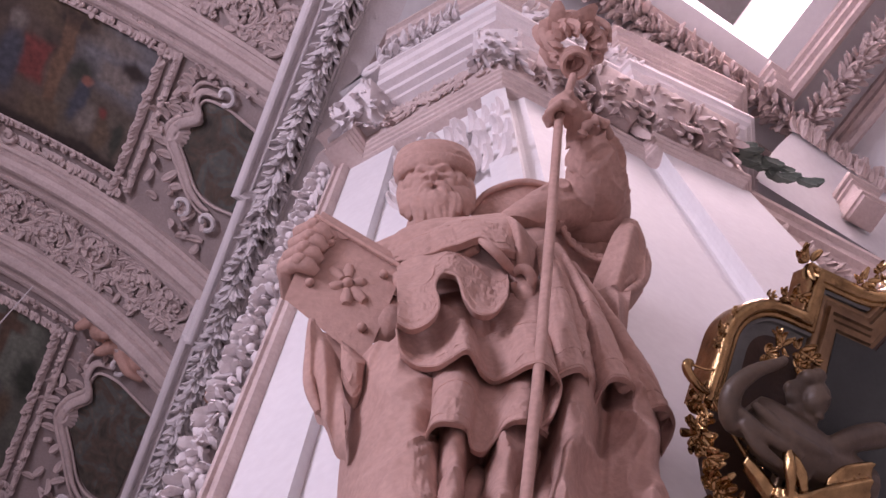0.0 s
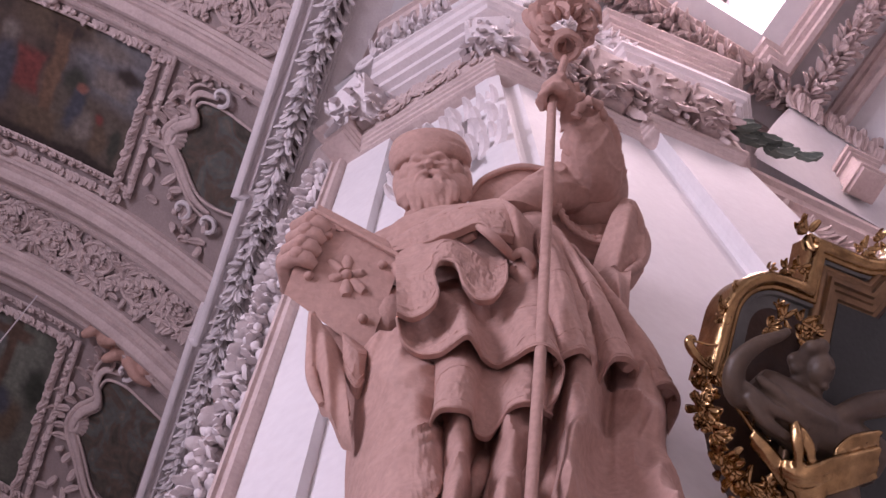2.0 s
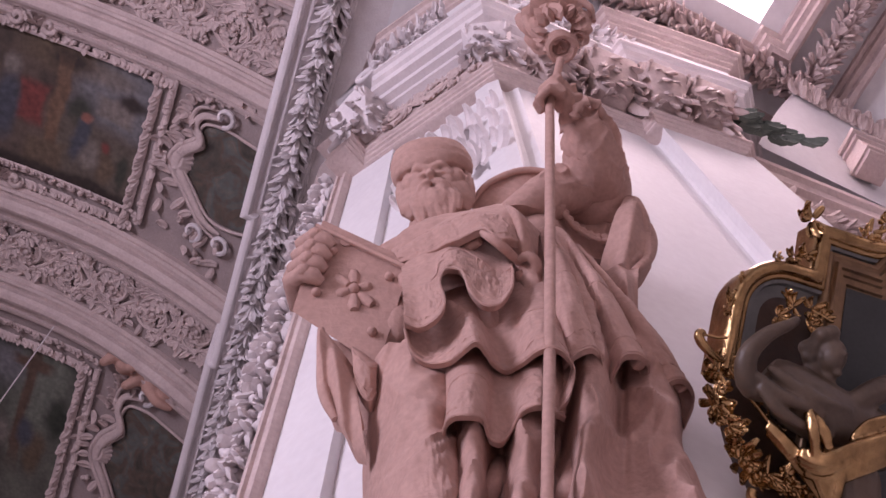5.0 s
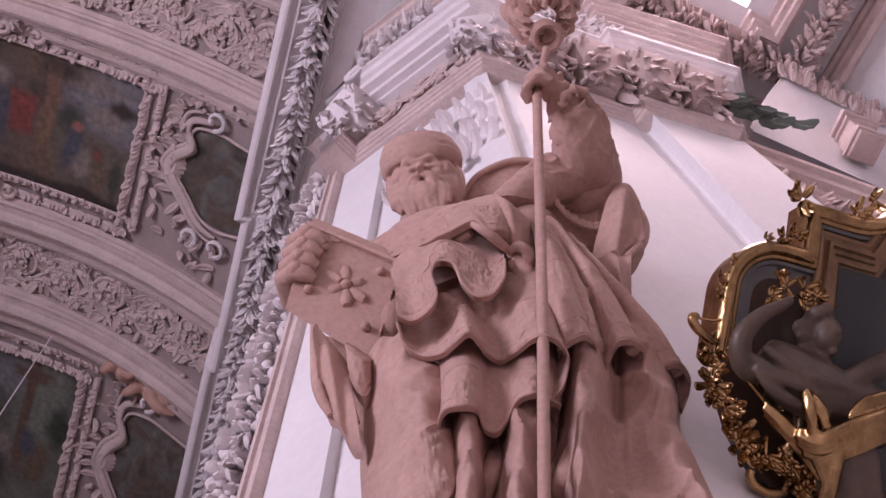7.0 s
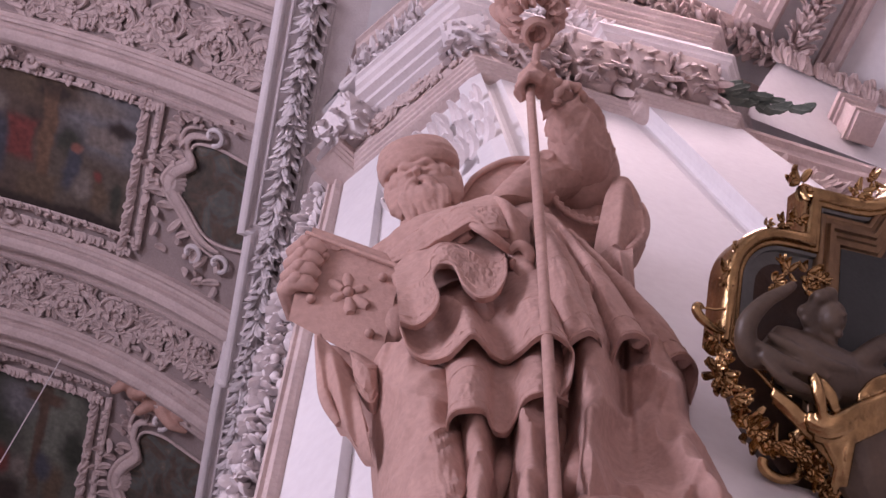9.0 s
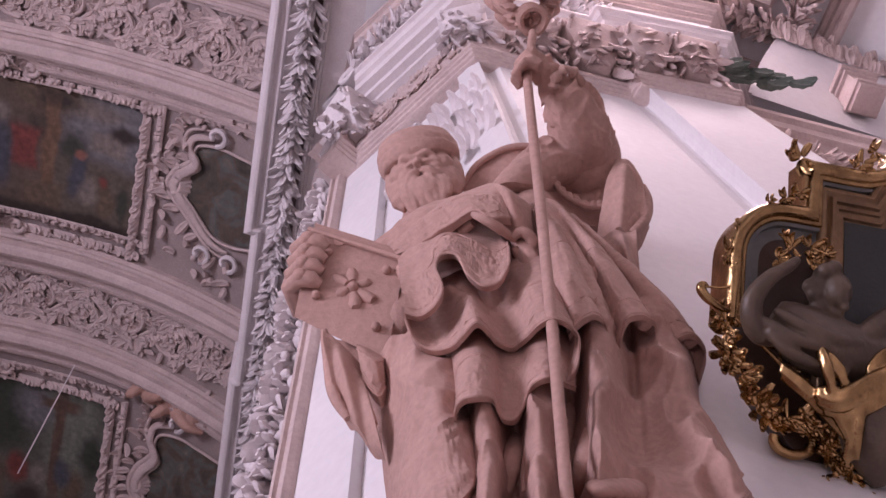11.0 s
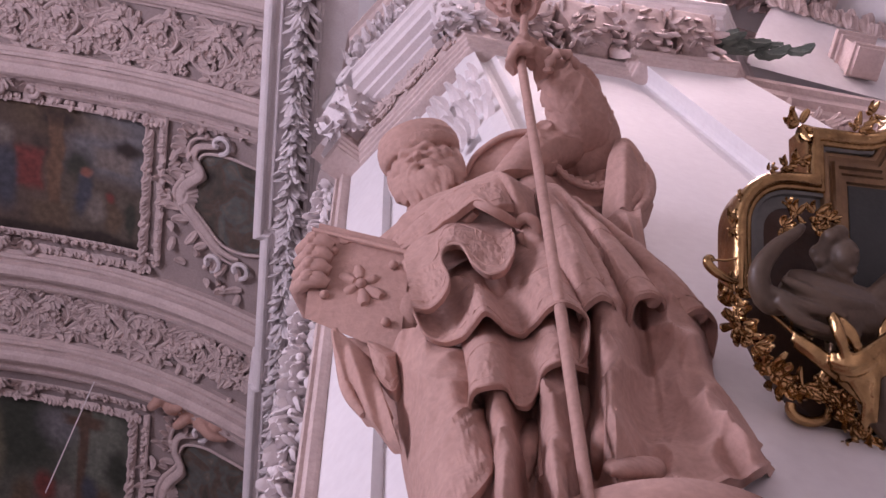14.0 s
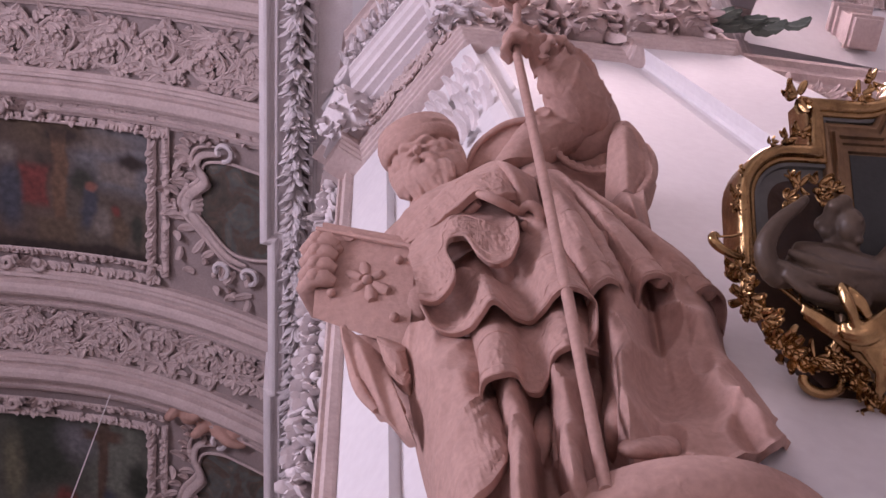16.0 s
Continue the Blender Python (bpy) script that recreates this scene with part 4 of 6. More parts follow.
def melted(ob, voxel, rounds):
    """The shapes of a mesh run together like modelled clay."""
    m = ob.modifiers.new("fuse", "REMESH")
    m.mode, m.voxel_size, m.use_smooth_shade = "VOXEL", voxel, True
    m = ob.modifiers.new("soften", "SMOOTH")
    m.factor, m.iterations = 0.5, rounds
    return ob


def carved(name, s, mat, label, category="relief", group=""):
    return tagged(part(name, s, mat), label, category, group)


# ---- the vault's bands, friezes and painted panels ----
in_vault = True


def vsurf(s0, u0, flip=1, lift=0.0):
    def f(a, b):
        p = vault(s0 + b, u0 + a)
        nn = (vault(s0 + b, u0 + a, 0.1) - p).normalized()
        return p + nn * lift, nn
    return f


def vault_band(name, s0, profile, mat, label, u0=-4.6, u1=0.16, sag=0.0):
    """A moulding across the vault; profile: (along, down)."""
    s = Soup()
    n = 36
    s.grid([[vault(s0 + q[0] + sag * max(0, (u0 + (u1 - u0) * i / n + 1.3)) ** 2, u0 + (u1 - u0) * i / n, q[1]) for q in profile] for i in range(n + 1)])
    return structure(name, s, mat, label, "moulding")


STEP = [(-0.14, -0.02), (-0.14, 0.045), (-0.115, 0.05), (-0.115, 0.075), (-0.095, 0.08), (-0.09, 0.06), (-0.06, 0.06), (-0.055, 0.10), (-0.03, 0.115), (0.0, 0.12), (0.02, 0.11), (0.025, 0.08), (0.05, 0.075), (0.055, 0.05), (0.085, 0.05), (0.09, 0.065), (0.11, 0.06), (0.115, 0.03), (0.14, 0.025), (0.14, -0.02)]
for i, (s0, sag) in enumerate(((1.40, 0.0), (2.05, 0.02), (3.36, 0.06), (3.97, 0.09), (5.75, 0.12), (6.4, 0.12))):
    vault_band("trim_rib_%d" % (i + 1), s0, STEP, STUCCO, "rose stucco rib moulding across the vault", sag=sag)
for s0, sd in ((1.735, 3), (3.665, 5), (6.08, 9)):
    th = thing("acanthus_frieze", "rose stucco frieze of scrolling leaves across the vault", "frieze", "vault friezes")
    rinceau(th, STUCCO, vsurf(s0, -2.7, lift=0.005), 2.80, 0.35, sd, 0.60, 0.12)


def fresco(name, seed, tone):
    """Aged wall painting: broken dark fields of muted colour."""
    m = bpy.data.materials.new(name)
    m.use_nodes = True
    nt = m.node_tree
    b = nt.nodes["Principled BSDF"]
    co = nt.nodes.new("ShaderNodeTexCoord")
    mp = nt.nodes.new("ShaderNodeMapping")
    mp.inputs["Location"].default_value = (seed, seed * 2.3, 0)
    nt.links.new(co.outputs["Object"], mp.inputs[0])
    n1 = nt.nodes.new("ShaderNodeTexNoise")
    n1.inputs["Scale"].default_value, n1.inputs["Detail"].default_value, n1.inputs["Distortion"].default_value = 3.4, 8, 1.2
    n2 = nt.nodes.new("ShaderNodeTexNoise")
    n2.inputs["Scale"].default_value, n2.inputs["Detail"].default_value = 16, 6
    for n in (n1, n2):
        nt.links.new(mp.outputs[0], n.inputs["Vector"])
    r = nt.nodes.new("ShaderNodeValToRGB")
    r.color_ramp.elements[0].position, r.color_ramp.elements[0].color = 0.30, (0.035, 0.025, 0.022, 1)
    r.color_ramp.elements[1].position, r.color_ramp.elements[1].color = 0.78, (0.26, 0.25, 0.24, 1)
    for p, c in ((0.42, (0.075, 0.065, 0.05)), (0.50, tone), (0.58, (0.10, 0.11, 0.10)), (0.66, (0.15, 0.12, 0.095))):
        e = r.color_ramp.elements.new(p)
        e.color = (*c, 1)
    nt.links.new(n1.outputs["Fac"], r.inputs[0])
    mx = nt.nodes.new("ShaderNodeMix")
    mx.data_type, mx.blend_type = "RGBA", "OVERLAY"
    mx.inputs["Factor"].default_value = 0.5
    nt.links.new(r.outputs[0], mx.inputs[6])
    nt.links.new(n2.outputs["Fac"], mx.inputs[7])
    nt.links.new(mx.outputs[2], b.inputs["Base Color"])
    b.inputs["Roughness"].default_value = 0.7
    return m


FRESCO_A = fresco("old_fresco_brown", 1.3, (0.11, 0.075, 0.055))


def oval(s0, u0, rs, ru, n=18, wob=0.0, rnd=None):
    return [(s0 + rs * math.sin(2 * math.pi * i / n) * (1 + (rnd.uniform(-wob, wob) if rnd else 0)), u0 + ru * math.cos(2 * math.pi * i / n) * (1 + (rnd.uniform(-wob, wob) if rnd else 0))) for i in range(n)]


def leaf_bar(s, a, b, width, seed):
    """A straight frame bar carved as a bundle of leaves, on the vault from a to b, each (along, across)."""
    rnd = random.Random(seed)
    ln = math.hypot(b[0] - a[0], b[1] - a[1])
    n = int(ln / 0.028)
    side_ = (-(b[1] - a[1]) / ln, (b[0] - a[0]) / ln)
    for e in (-1, 1):
        s.tube([vault(a[0] + (b[0] - a[0]) * i / 12 + side_[0] * e * width, a[1] + (b[1] - a[1]) * i / 12 + side_[1] * e * width, 0.03) for i in range(13)], 0.012, 6)
    for i in range(n):
        k = (i + 0.5) / n
        for e in (-0.5, 0.5):
            q = (a[0] + (b[0] - a[0]) * k + side_[0] * e * width, a[1] + (b[1] - a[1]) * k + side_[1] * e * width)
            p = vault(*q, 0.012)
            nn = (vault(*q, 0.1) - p).normalized()
            t = (vault(q[0] + (b[0] - a[0]) * 0.02, q[1] + (b[1] - a[1]) * 0.02, 0.012) - p).normalized()
            m = frame_pose(p, t, nn) @ Matrix.Rotation(-math.pi / 2 + e * rnd.uniform(0.5, 1.3), 4, "Z")
            if rnd.random() < 0.2:
                s.ball(Matrix.Translation(p + nn * 0.02), 0.018, 0.018, 0.018, 7, 5)
            else:
                s.lobe(m, rnd.uniform(0.06, 0.09), 0.025, 0.7)


def pigment(name):
    """Old paint whose colours are carried by the painted field itself."""
    m = bpy.data.materials.new(name)
    m.use_nodes = True
    nt = m.node_tree
    b = nt.nodes["Principled BSDF"]
    at = nt.nodes.new("ShaderNodeAttribute")
    at.attribute_name = "pigment"
    n = nt.nodes.new("ShaderNodeTexNoise")
    n.inputs["Scale"].default_value, n.inputs["Detail"].default_value = 28, 8
    co = nt.nodes.new("ShaderNodeTexCoord")
    nt.links.new(co.outputs["Object"], n.inputs["Vector"])
    mx = nt.nodes.new("ShaderNodeMix")
    mx.data_type, mx.blend_type = "RGBA", "OVERLAY"
    mx.inputs["Factor"].default_value = 0.45
    nt.links.new(at.outputs["Color"], mx.inputs[6])
    nt.links.new(n.outputs["Fac"], mx.inputs[7])
    nt.links.new(mx.outputs[2], b.inputs["Base Color"])
    b.inputs["Roughness"].default_value = 0.65
    return m


PIGMENT = pigment("old_paint")
UMBER, OCHRE, ROSE, SKY, MOSS, PALE, BLUE = (0.034, 0.023, 0.018), (0.11, 0.075, 0.047), (0.17, 0.040, 0.032), (0.15, 0.145, 0.15), (0.036, 0.038, 0.027), (0.18, 0.15, 0.13), (0.055, 0.06, 0.075)


def painted_field(th, s0, s1, u0, u1, ground, shapes, seed, lift=0.006):
    """A painting as a fine curved sheet, with soft-edged fields of colour; shapes are (kind, along, across, half sizes, colour, softness)
    in parts of the field."""
    n, m = 90, int(90 * (u1 - u0) / (s1 - s0))
    s = Soup()
    s.grid([[vault(s0 + (s1 - s0) * i / n, u0 + (u1 - u0) * j / m, lift) for j in range(m + 1)] for i in range(n + 1)])
    ob = part("painting", s, PIGMENT, th)
    col = ob.data.attributes.new("pigment", "FLOAT_COLOR", "POINT")
    k = 0
    for i in range(n + 1):
        for j in range(m + 1):
            y, x = i / n * (s1 - s0), (j / m - 1) * (u1 - u0)
            w = Vector((x * 5, y * 5, seed))
            x += 0.03 * noise.noise(w) + 0.012 * noise.noise(w * 4)
            y += 0.03 * noise.noise(w + Vector((7, 3, 1))) + 0.012 * noise.noise(w * 4 + Vector((1, 9, 2)))
            c = Vector(ground) * (1 + 0.5 * noise.noise(w * 0.8) + 0.35 * noise.noise(w * 3))
            for kind, b, a, rb, ra, hue, soft in shapes:
                if kind == "o":
                    d = math.hypot((y - b) / rb, (x - a) / ra)
                else:
                    d = max(abs(y - b) / rb, abs(x - a) / ra)
                f = min(1.0, max(0.0, (1 + soft - d) / (2 * soft)))
                if f > 0:
                    c = c.lerp(Vector(hue) * (1 + 0.4 * noise.noise(w * 5 + Vector((b, a, 0)))), f * f * (3 - 2 * f))
            col.data[k].color = (max(0.012, c.x), max(0.012, c.y), max(0.012, c.z), 1)
            k += 1
    return ob


def painted_panel(s0, s1, u0, u1, ground, seed, shapes, label):
    """A framed painting on the vault, with carved frame bars."""
    th = thing("ceiling_painting", label, "painting", "vault paintings")
    painted_field(th, s0, s1, u0, u1, ground, shapes, seed)
    for i, (a, b) in enumerate((((s0 - 0.05, u0), (s0 - 0.05, u1 + 0.05)), ((s1 + 0.05, u0), (s1 + 0.05, u1 + 0.05)), ((s0 - 0.05, u1 + 0.05), (s1 + 0.05, u1 + 0.05)))):
        s = Soup()
        leaf_bar(s, a, b, 0.058, seed + i)
        part("frame_bar", s, STUCCO, th, "rose stucco frame bar of carved leaves")
    return th


painted_panel(2.23, 3.10, -2.9, -0.80, (0.085, 0.06, 0.045), 21, [
    ("r", 0.20, -0.25, 0.24, 0.26, SKY, 0.3), ("o", 0.12, -0.30, 0.06, 0.16, PALE, 0.7), ("r", 0.30, -0.22, 0.07, 0.13, PALE, 0.3), ("o", 0.22, -0.12, 0.04, 0.10, UMBER, 0.5), ("o", 0.40, -0.44, 0.13, 0.08, MOSS, 0.5),
    ("r", 0.66, -0.28, 0.20, 0.30, (0.10, 0.08, 0.06), 0.35), ("o", 0.06, -0.62, 0.13, 0.24, OCHRE, 0.5), ("o", 0.10, -0.56, 0.06, 0.12, UMBER, 0.5), ("r", 0.42, -0.58, 0.30, 0.045, (0.15, 0.085, 0.05), 0.4), ("r", 0.44, -0.74, 0.13, 0.09, ROSE, 0.25),
    ("r", 0.74, -0.60, 0.10, 0.13, OCHRE, 0.25), ("o", 0.50, -0.90, 0.22, 0.08, BLUE, 0.5), ("o", 0.24, -0.90, 0.06, 0.05, PALE, 0.6), ("o", 0.55, -0.40, 0.14, 0.045, BLUE, 0.4), ("o", 0.41, -0.39, 0.03, 0.03, (0.25, 0.10, 0.07), 0.5),
    ("o", 0.68, -0.22, 0.12, 0.06, OCHRE, 0.4), ("o", 0.55, -0.22, 0.035, 0.03, ROSE, 0.5), ("o", 0.64, -0.32, 0.09, 0.05, PALE, 0.6), ("o", 0.66, -0.10, 0.10, 0.04, MOSS, 0.4), ("r", 0.85, -0.5, 0.05, 0.7, UMBER, 0.5)],
    "dark aged ceiling painting with red drapery in stucco frame")
painted_panel(4.28, 5.55, -2.9, -0.80, (0.10, 0.10, 0.08), 31, [
    ("r", 0.30, -0.25, 0.30, 0.17, (0.14, 0.15, 0.12), 0.4), ("o", 0.30, -0.75, 0.34, 0.28, (0.035, 0.042, 0.03), 0.5), ("o", 0.20, -0.50, 0.14, 0.12, SKY, 0.7), ("r", 0.45, -0.34, 0.46, 0.035, (0.10, 0.06, 0.04), 0.35), ("r", 0.14, -0.34, 0.035, 0.12, (0.10, 0.06, 0.04), 0.35),
    ("o", 0.45, -0.95, 0.25, 0.07, (0.15, 0.14, 0.09), 0.6), ("o", 0.48, -0.10, 0.16, 0.07, (0.03, 0.035, 0.025), 0.5), ("o", 0.70, -0.60, 0.12, 0.07, ROSE, 0.5), ("o", 0.72, -0.45, 0.10, 0.06, PALE, 0.6), ("o", 0.80, -0.20, 0.16, 0.07, OCHRE, 0.5),
    ("o", 0.85, -0.75, 0.18, 0.08, OCHRE, 0.5), ("o", 0.66, -0.28, 0.10, 0.05, BLUE, 0.5), ("o", 0.95, -0.5, 0.14, 0.10, UMBER, 0.5)],
    "dark green aged ceiling painting in stucco frame")


def cartouche(s0, u0, rs, ru, seed, label):
    """A small painting in a lobed stucco surround with a shell, a crest scroll and leaves."""
    rnd = random.Random(seed)
    th = thing("painted_cartouche", label, "painting", "painted cartouches")
    line = spline([Vector((x, y, 0)) for x, y in ((1.0, -0.9), (0.3, -0.98), (-0.26, -1.03), (-0.83, -0.96), (-0.95, -0.72), (-0.76, -0.47), (-1.08, -0.2), (-1.17, 0.1), (-0.74, 0.46), (-0.2, 0.88), (0.34, 0.98), (1.0, 0.88))], 60)

    def at(p, g=1.0, lift=0.0):
        return vault(s0 + rs * g * p.y, min(0.1, u0 + ru * g * p.x), lift)

    s = Soup()
    s.grid([[at(p, k / 4, 0.012) for p in line] for k in range(5)], closed_u=True)
    part("painting", s, FRESCO_A, th)
    s = Soup()
    s.tube([at(p, 1.04, 0.03) for p in line], 0.010, 8)
    side_line = line[12:54]
    s.tube([at(p, 1.20, 0.035) for p in side_line], [0.012 + 0.030 * math.sin(math.pi * i / 41) ** 0.7 for i in range(42)], 10, flat=0.6)
    s.tube([at(p, 1.36, 0.03) for p in side_line], [0.006 + 0.014 * math.sin(math.pi * i / 41) for i in range(42)], 8)
    for i in range(0, 42, 2):
        p = side_line[i]
        c = at(p, 1.46, 0.012)
        nn = (at(p, 1.46, 0.1) - c).normalized()
        out = (at(p, 1.6, 0.012) - c).normalized()
        s.lobe(frame_pose(c, out.cross(nn), nn) @ Matrix.Rotation(rnd.uniform(-0.7, 0.7), 4, "Z"), rnd.uniform(0.07, 0.11), 0.028, 0.7)
    part("surround", s, STUCCO, th)
    s = Soup()
    c = vault(s0, u0 - ru * 1.45, 0.03)
    nn = (vault(s0, u0 - ru * 1.45, 0.13) - c).normalized()
    for i in range(9):
        a = -1.2 + 0.3 * i
        d = (-AC * math.cos(a) + AX * math.sin(a)).normalized() * -1
        s.tube([c, c + d * 0.06 + nn * 0.03, c + d * 0.12 + nn * 0.015], [0.008, 0.02, 0.014], 7)
    melted(part("shell", s, STUCCO, th), 0.008, 1)
    s = Soup()
    for e, sgn in ((-1, 1), (1, 1), (-1, -1)):
        cc = (s0 - e * rs * 1.35, u0 - 0.4 * sgn * ru)
        s.tube([vault(cc[0] + 0.07 * (1 - 0.08 * j) * math.cos(0.55 * j), cc[1] + 0.07 * (1 - 0.08 * j) * math.sin(0.55 * j), 0.04 + 0.004 * j) for j in range(12)], 0.016, 6)
    tagged(part("crest_scroll", s, STUCCO_PALE, th), kind="stuff")
    s = Soup()
    for i in range(60):
        a = rnd.uniform(0, 2 * math.pi)
        g = rnd.uniform(1.6, 2.1)
        q = (s0 + rs * g * math.sin(a), u0 + ru * g * math.cos(a))
        if not -0.72 < q[1] < -0.14:
            continue
        p = vault(*q, 0.01)
        nn = (vault(*q, 0.1) - p).normalized()
        m = frame_pose(p, AC, nn) @ Matrix.Rotation(rnd.uniform(0, 6.3), 4, "Z")
        if i % 5 == 0:
            s.ball(Matrix.Translation(p + nn * 0.02), 0.022, 0.022, 0.022, 8, 5)
        else:
            s.lobe(m, rnd.uniform(0.07, 0.12), 0.026, rnd.uniform(0.6, 1.1))
    tagged(part("leaves", s, STUCCO, th), kind="stuff")
    return th


cartouche(2.64, -0.26, 0.28, 0.22, 41, "small dark painting in a lobed stucco surround")
cartouche(4.80, -0.25, 0.42, 0.22, 43, "small dark painting in a tall stucco surround")
# salmon relief above the lower cartouche
s = Soup()
for q, r in (((4.06, -0.60), 0.06), ((4.10, -0.52), 0.07), ((4.05, -0.44), 0.05), ((4.15, -0.42), 0.055), ((4.17, -0.32), 0.06), ((4.14, -0.22), 0.05), ((4.0, -0.54), 0.04), ((4.22, -0.28), 0.035), ((4.0, -0.63), 0.035)):
    s.ball(Matrix.Translation(vault(*q, 0.03)), r * 1.25, r * 1.05, r * 0.85, 12, 8)
for a, b in (((4.06, -0.60), (4.16, -0.68)), ((4.10, -0.52), (4.02, -0.40)), ((4.17, -0.32), (4.22, -0.15)), ((4.15, -0.42), (4.24, -0.5))):
    s.tube(spline([vault(*a, 0.06), vault((a[0] + b[0]) / 2, (a[1] + b[1]) / 2, 0.10), vault(*b, 0.05)], 8), [0.04, 0.04, 0.038, 0.035, 0.032, 0.028, 0.024, 0.018], 8)
melted(carved("relief_carving", s, TERRA, "salmon stucco carving of rounded reclining shapes", "carving"), 0.014, 2)
# clasps at the middle of the panel frames
for s0 in (2.16, 3.18, 4.20):
    s = Soup()
    for e in (-1, 1):
        s.tube([vault(s0 + 0.05 * (1 - 0.07 * j) * math.sin(0.6 * j), -1.62 + e * (0.10 + 0.05 * (1 - 0.07 * j) * math.cos(0.6 * j)), 0.06) for j in range(13)], 0.018, 7)
    for i in range(6):
        p = vault(s0, -1.72 + 0.04 * i, 0.05)
        s.leaf(frame_pose(p, AC, (0, 0, -1)) @ Matrix.Rotation(0.5 * (i - 2.5), 4, "Z"), 0.09, 0.03, 0.8, 4)
    carved("frame_clasp", s, STUCCO, "rose stucco scroll clasp on a painting's frame", "clasp", "frame clasps")
# thin hanging wire in front of the painting
s = Soup()
s.tube([(-2.239, 2.814, 7.782), (-2.774, 3.407, 7.782)], 0.004, 5)
tagged(part("wire", s, STUCCO_PALE), "thin pale wire hanging below the vault", "wire")

in_vault = False

# ---- flat ceiling on the pier's side, with a framed opening ----
E1, E2 = Vector((0.85, 0.53, 0)).normalized(), Vector((0.53, -0.85, 0)).normalized()
CZ = 9.3
K = Vector((2.437, 2.60, 0))


def lid(a, b, z):
    """A place in the ceiling: a back along the pier's side from the frame's corner, b across from it."""
    p = K - E1 * a + E2 * b
    return Vector((p.x, p.y, z))


s = Soup()
hole = [lid(0.70, 0.50, CZ), lid(2.3, 0.50, CZ), lid(2.3, 1.8, CZ), lid(0.70, 1.8, CZ)]
big = [Vector((L0.x, L0.y, CZ)) + LD * a + LR * b for a, b in ((8, 9), (8, 0.62), (-9, 0.62), (-9, 9))]
for z in (0.0, 0.15):
    s.add([p + Vector((0, 0, z)) for p in big + hole], [(i, (i + 1) % 4, 4 + (i + 1) % 4, 4 + i) for i in range(4)])
s.add([p + Vector((0, 0, z)) for z in (0, 0.15) for p in hole], [(i, (i + 1) % 4, 4 + (i + 1) % 4, 4 + i) for i in range(4)])
structure("ceiling_side", s, WHITE, "white ceiling with a framed opening", "ceiling")
FR = [(0.0, 0.02), (0.0, -0.05), (0.03, -0.055), (0.035, -0.09), (0.07, -0.095), (0.075, -0.13), (0.11, -0.135), (0.12, -0.10), (0.15, -0.09), (0.15, 0.02)]


def ceiling_frame(name, inset, profile, mat, label, notch=0.14):
    s = Soup()
    a, b, c, d = inset * 1.5, inset, 3.0 - inset, 2.3 - inset
    pts = [lid(a + notch, b, CZ), lid(c - notch, b, CZ), lid(c - notch, b + notch, CZ), lid(c, b + notch, CZ), lid(c, d - notch, CZ), lid(c - notch, d - notch, CZ), lid(c - notch, d, CZ), lid(a + notch, d, CZ),
           lid(a + notch, d - notch, CZ), lid(a, d - notch, CZ), lid(a, b + notch, CZ), lid(a + notch, b + notch, CZ)]
    s.sweep(pts, profile, closed=True)
    return structure(name, s, mat, label, "moulding")


ceiling_frame("trim_ceiling_outer", 0.02, FR, STUCCO, "stepped rose stucco frame round the ceiling opening", 0.08)
ceiling_frame("trim_ceiling_inner", 0.37, FR, STUCCO, "stepped inner stucco frame round the ceiling opening", 0.13)
for a, b, sd in ((lid(0.24, 0.26, CZ - 0.1), lid(2.6, 0.26, CZ - 0.1), 1), (lid(0.24, 0.26, CZ - 0.1), lid(0.24, 1.9, CZ - 0.1), 2)):
    th = thing("leaf_roll", "rose stucco roll of leaves round the ceiling frame", "garland", "ceiling leaf rolls")
    garland(th, STUCCO, [a, a.lerp(b, 0.33), a.lerp(b, 0.66), b], 0.085, 60 + sd, 0.04, 0.06, (0, 0, -1))
# added well over the opening; the lamp in it makes the bright white
s = Soup()
s.add([p + Vector((0, 0, z)) for z in (0.15, 1.0) for p in hole], [(i, (i + 1) % 4, 4 + (i + 1) % 4, 4 + i) for i in range(4)])
structure("wall_well", s, WHITE, "added white well round the lamp over the ceiling opening", "wall")
well = lid(1.5, 1.15, CZ + 0.95)
added_daylight(well.x, well.y, well.z, 1.6, 1.2, (well.x, well.y, 0), 125, (1.0, 0.95, 0.92))

# ---- leaves on the pier and its entablature ----
def wall_line(p, q, out, z):
    def f(a, b):
        d = (q - p).normalized()
        return Vector((p.x, p.y, z)) + d * a + out * 0.0 + Vector((0, 0, b)), out
    return f


for p, q, nn, sd in ((A1 - AN * 0.015 + AD * 0.08, C0 - AN * 0.015, AN, 71), (C0 - BN * 0.05 + BD * 0.08, B1 - BN * 0.05, BN, 72), (B2 - BN * 0.05, B3 - BN * 0.05, BN, 73)):
    th = thing("leaf_frieze", "rose stucco leaf frieze under the pier's cornice", "frieze", "pier friezes")
    rinceau(th, STUCCO, wall_line(p, q, nn, CROWN_Z + 0.26), (q - p).length - 0.05, 0.26, sd, 0.5, 0.08)
for p, q, nn, sd in ((A1 + AN * 0.16 + AD * 0.16, C0 + AN * 0.16 - AD * 0.14, AN, 75), (C0 + BN * 0.16 + BD * 0.1, B1 + BN * 0.16, BN, 76)):
    o = Vector((0, 0, CROWN_Z + 0.93))
    th = thing("attic_garland", "pale stucco leaf garland lying along the attic", "garland", "attic garlands")
    garland(th, STUCCO_PALE, [p + o, p.lerp(q, 0.5) + o + Vector((0, 0, 0.02)), q + o], 0.07, sd, 0.035, 0.12, nn * 0.8 + Vector((0, 0, -0.5)))
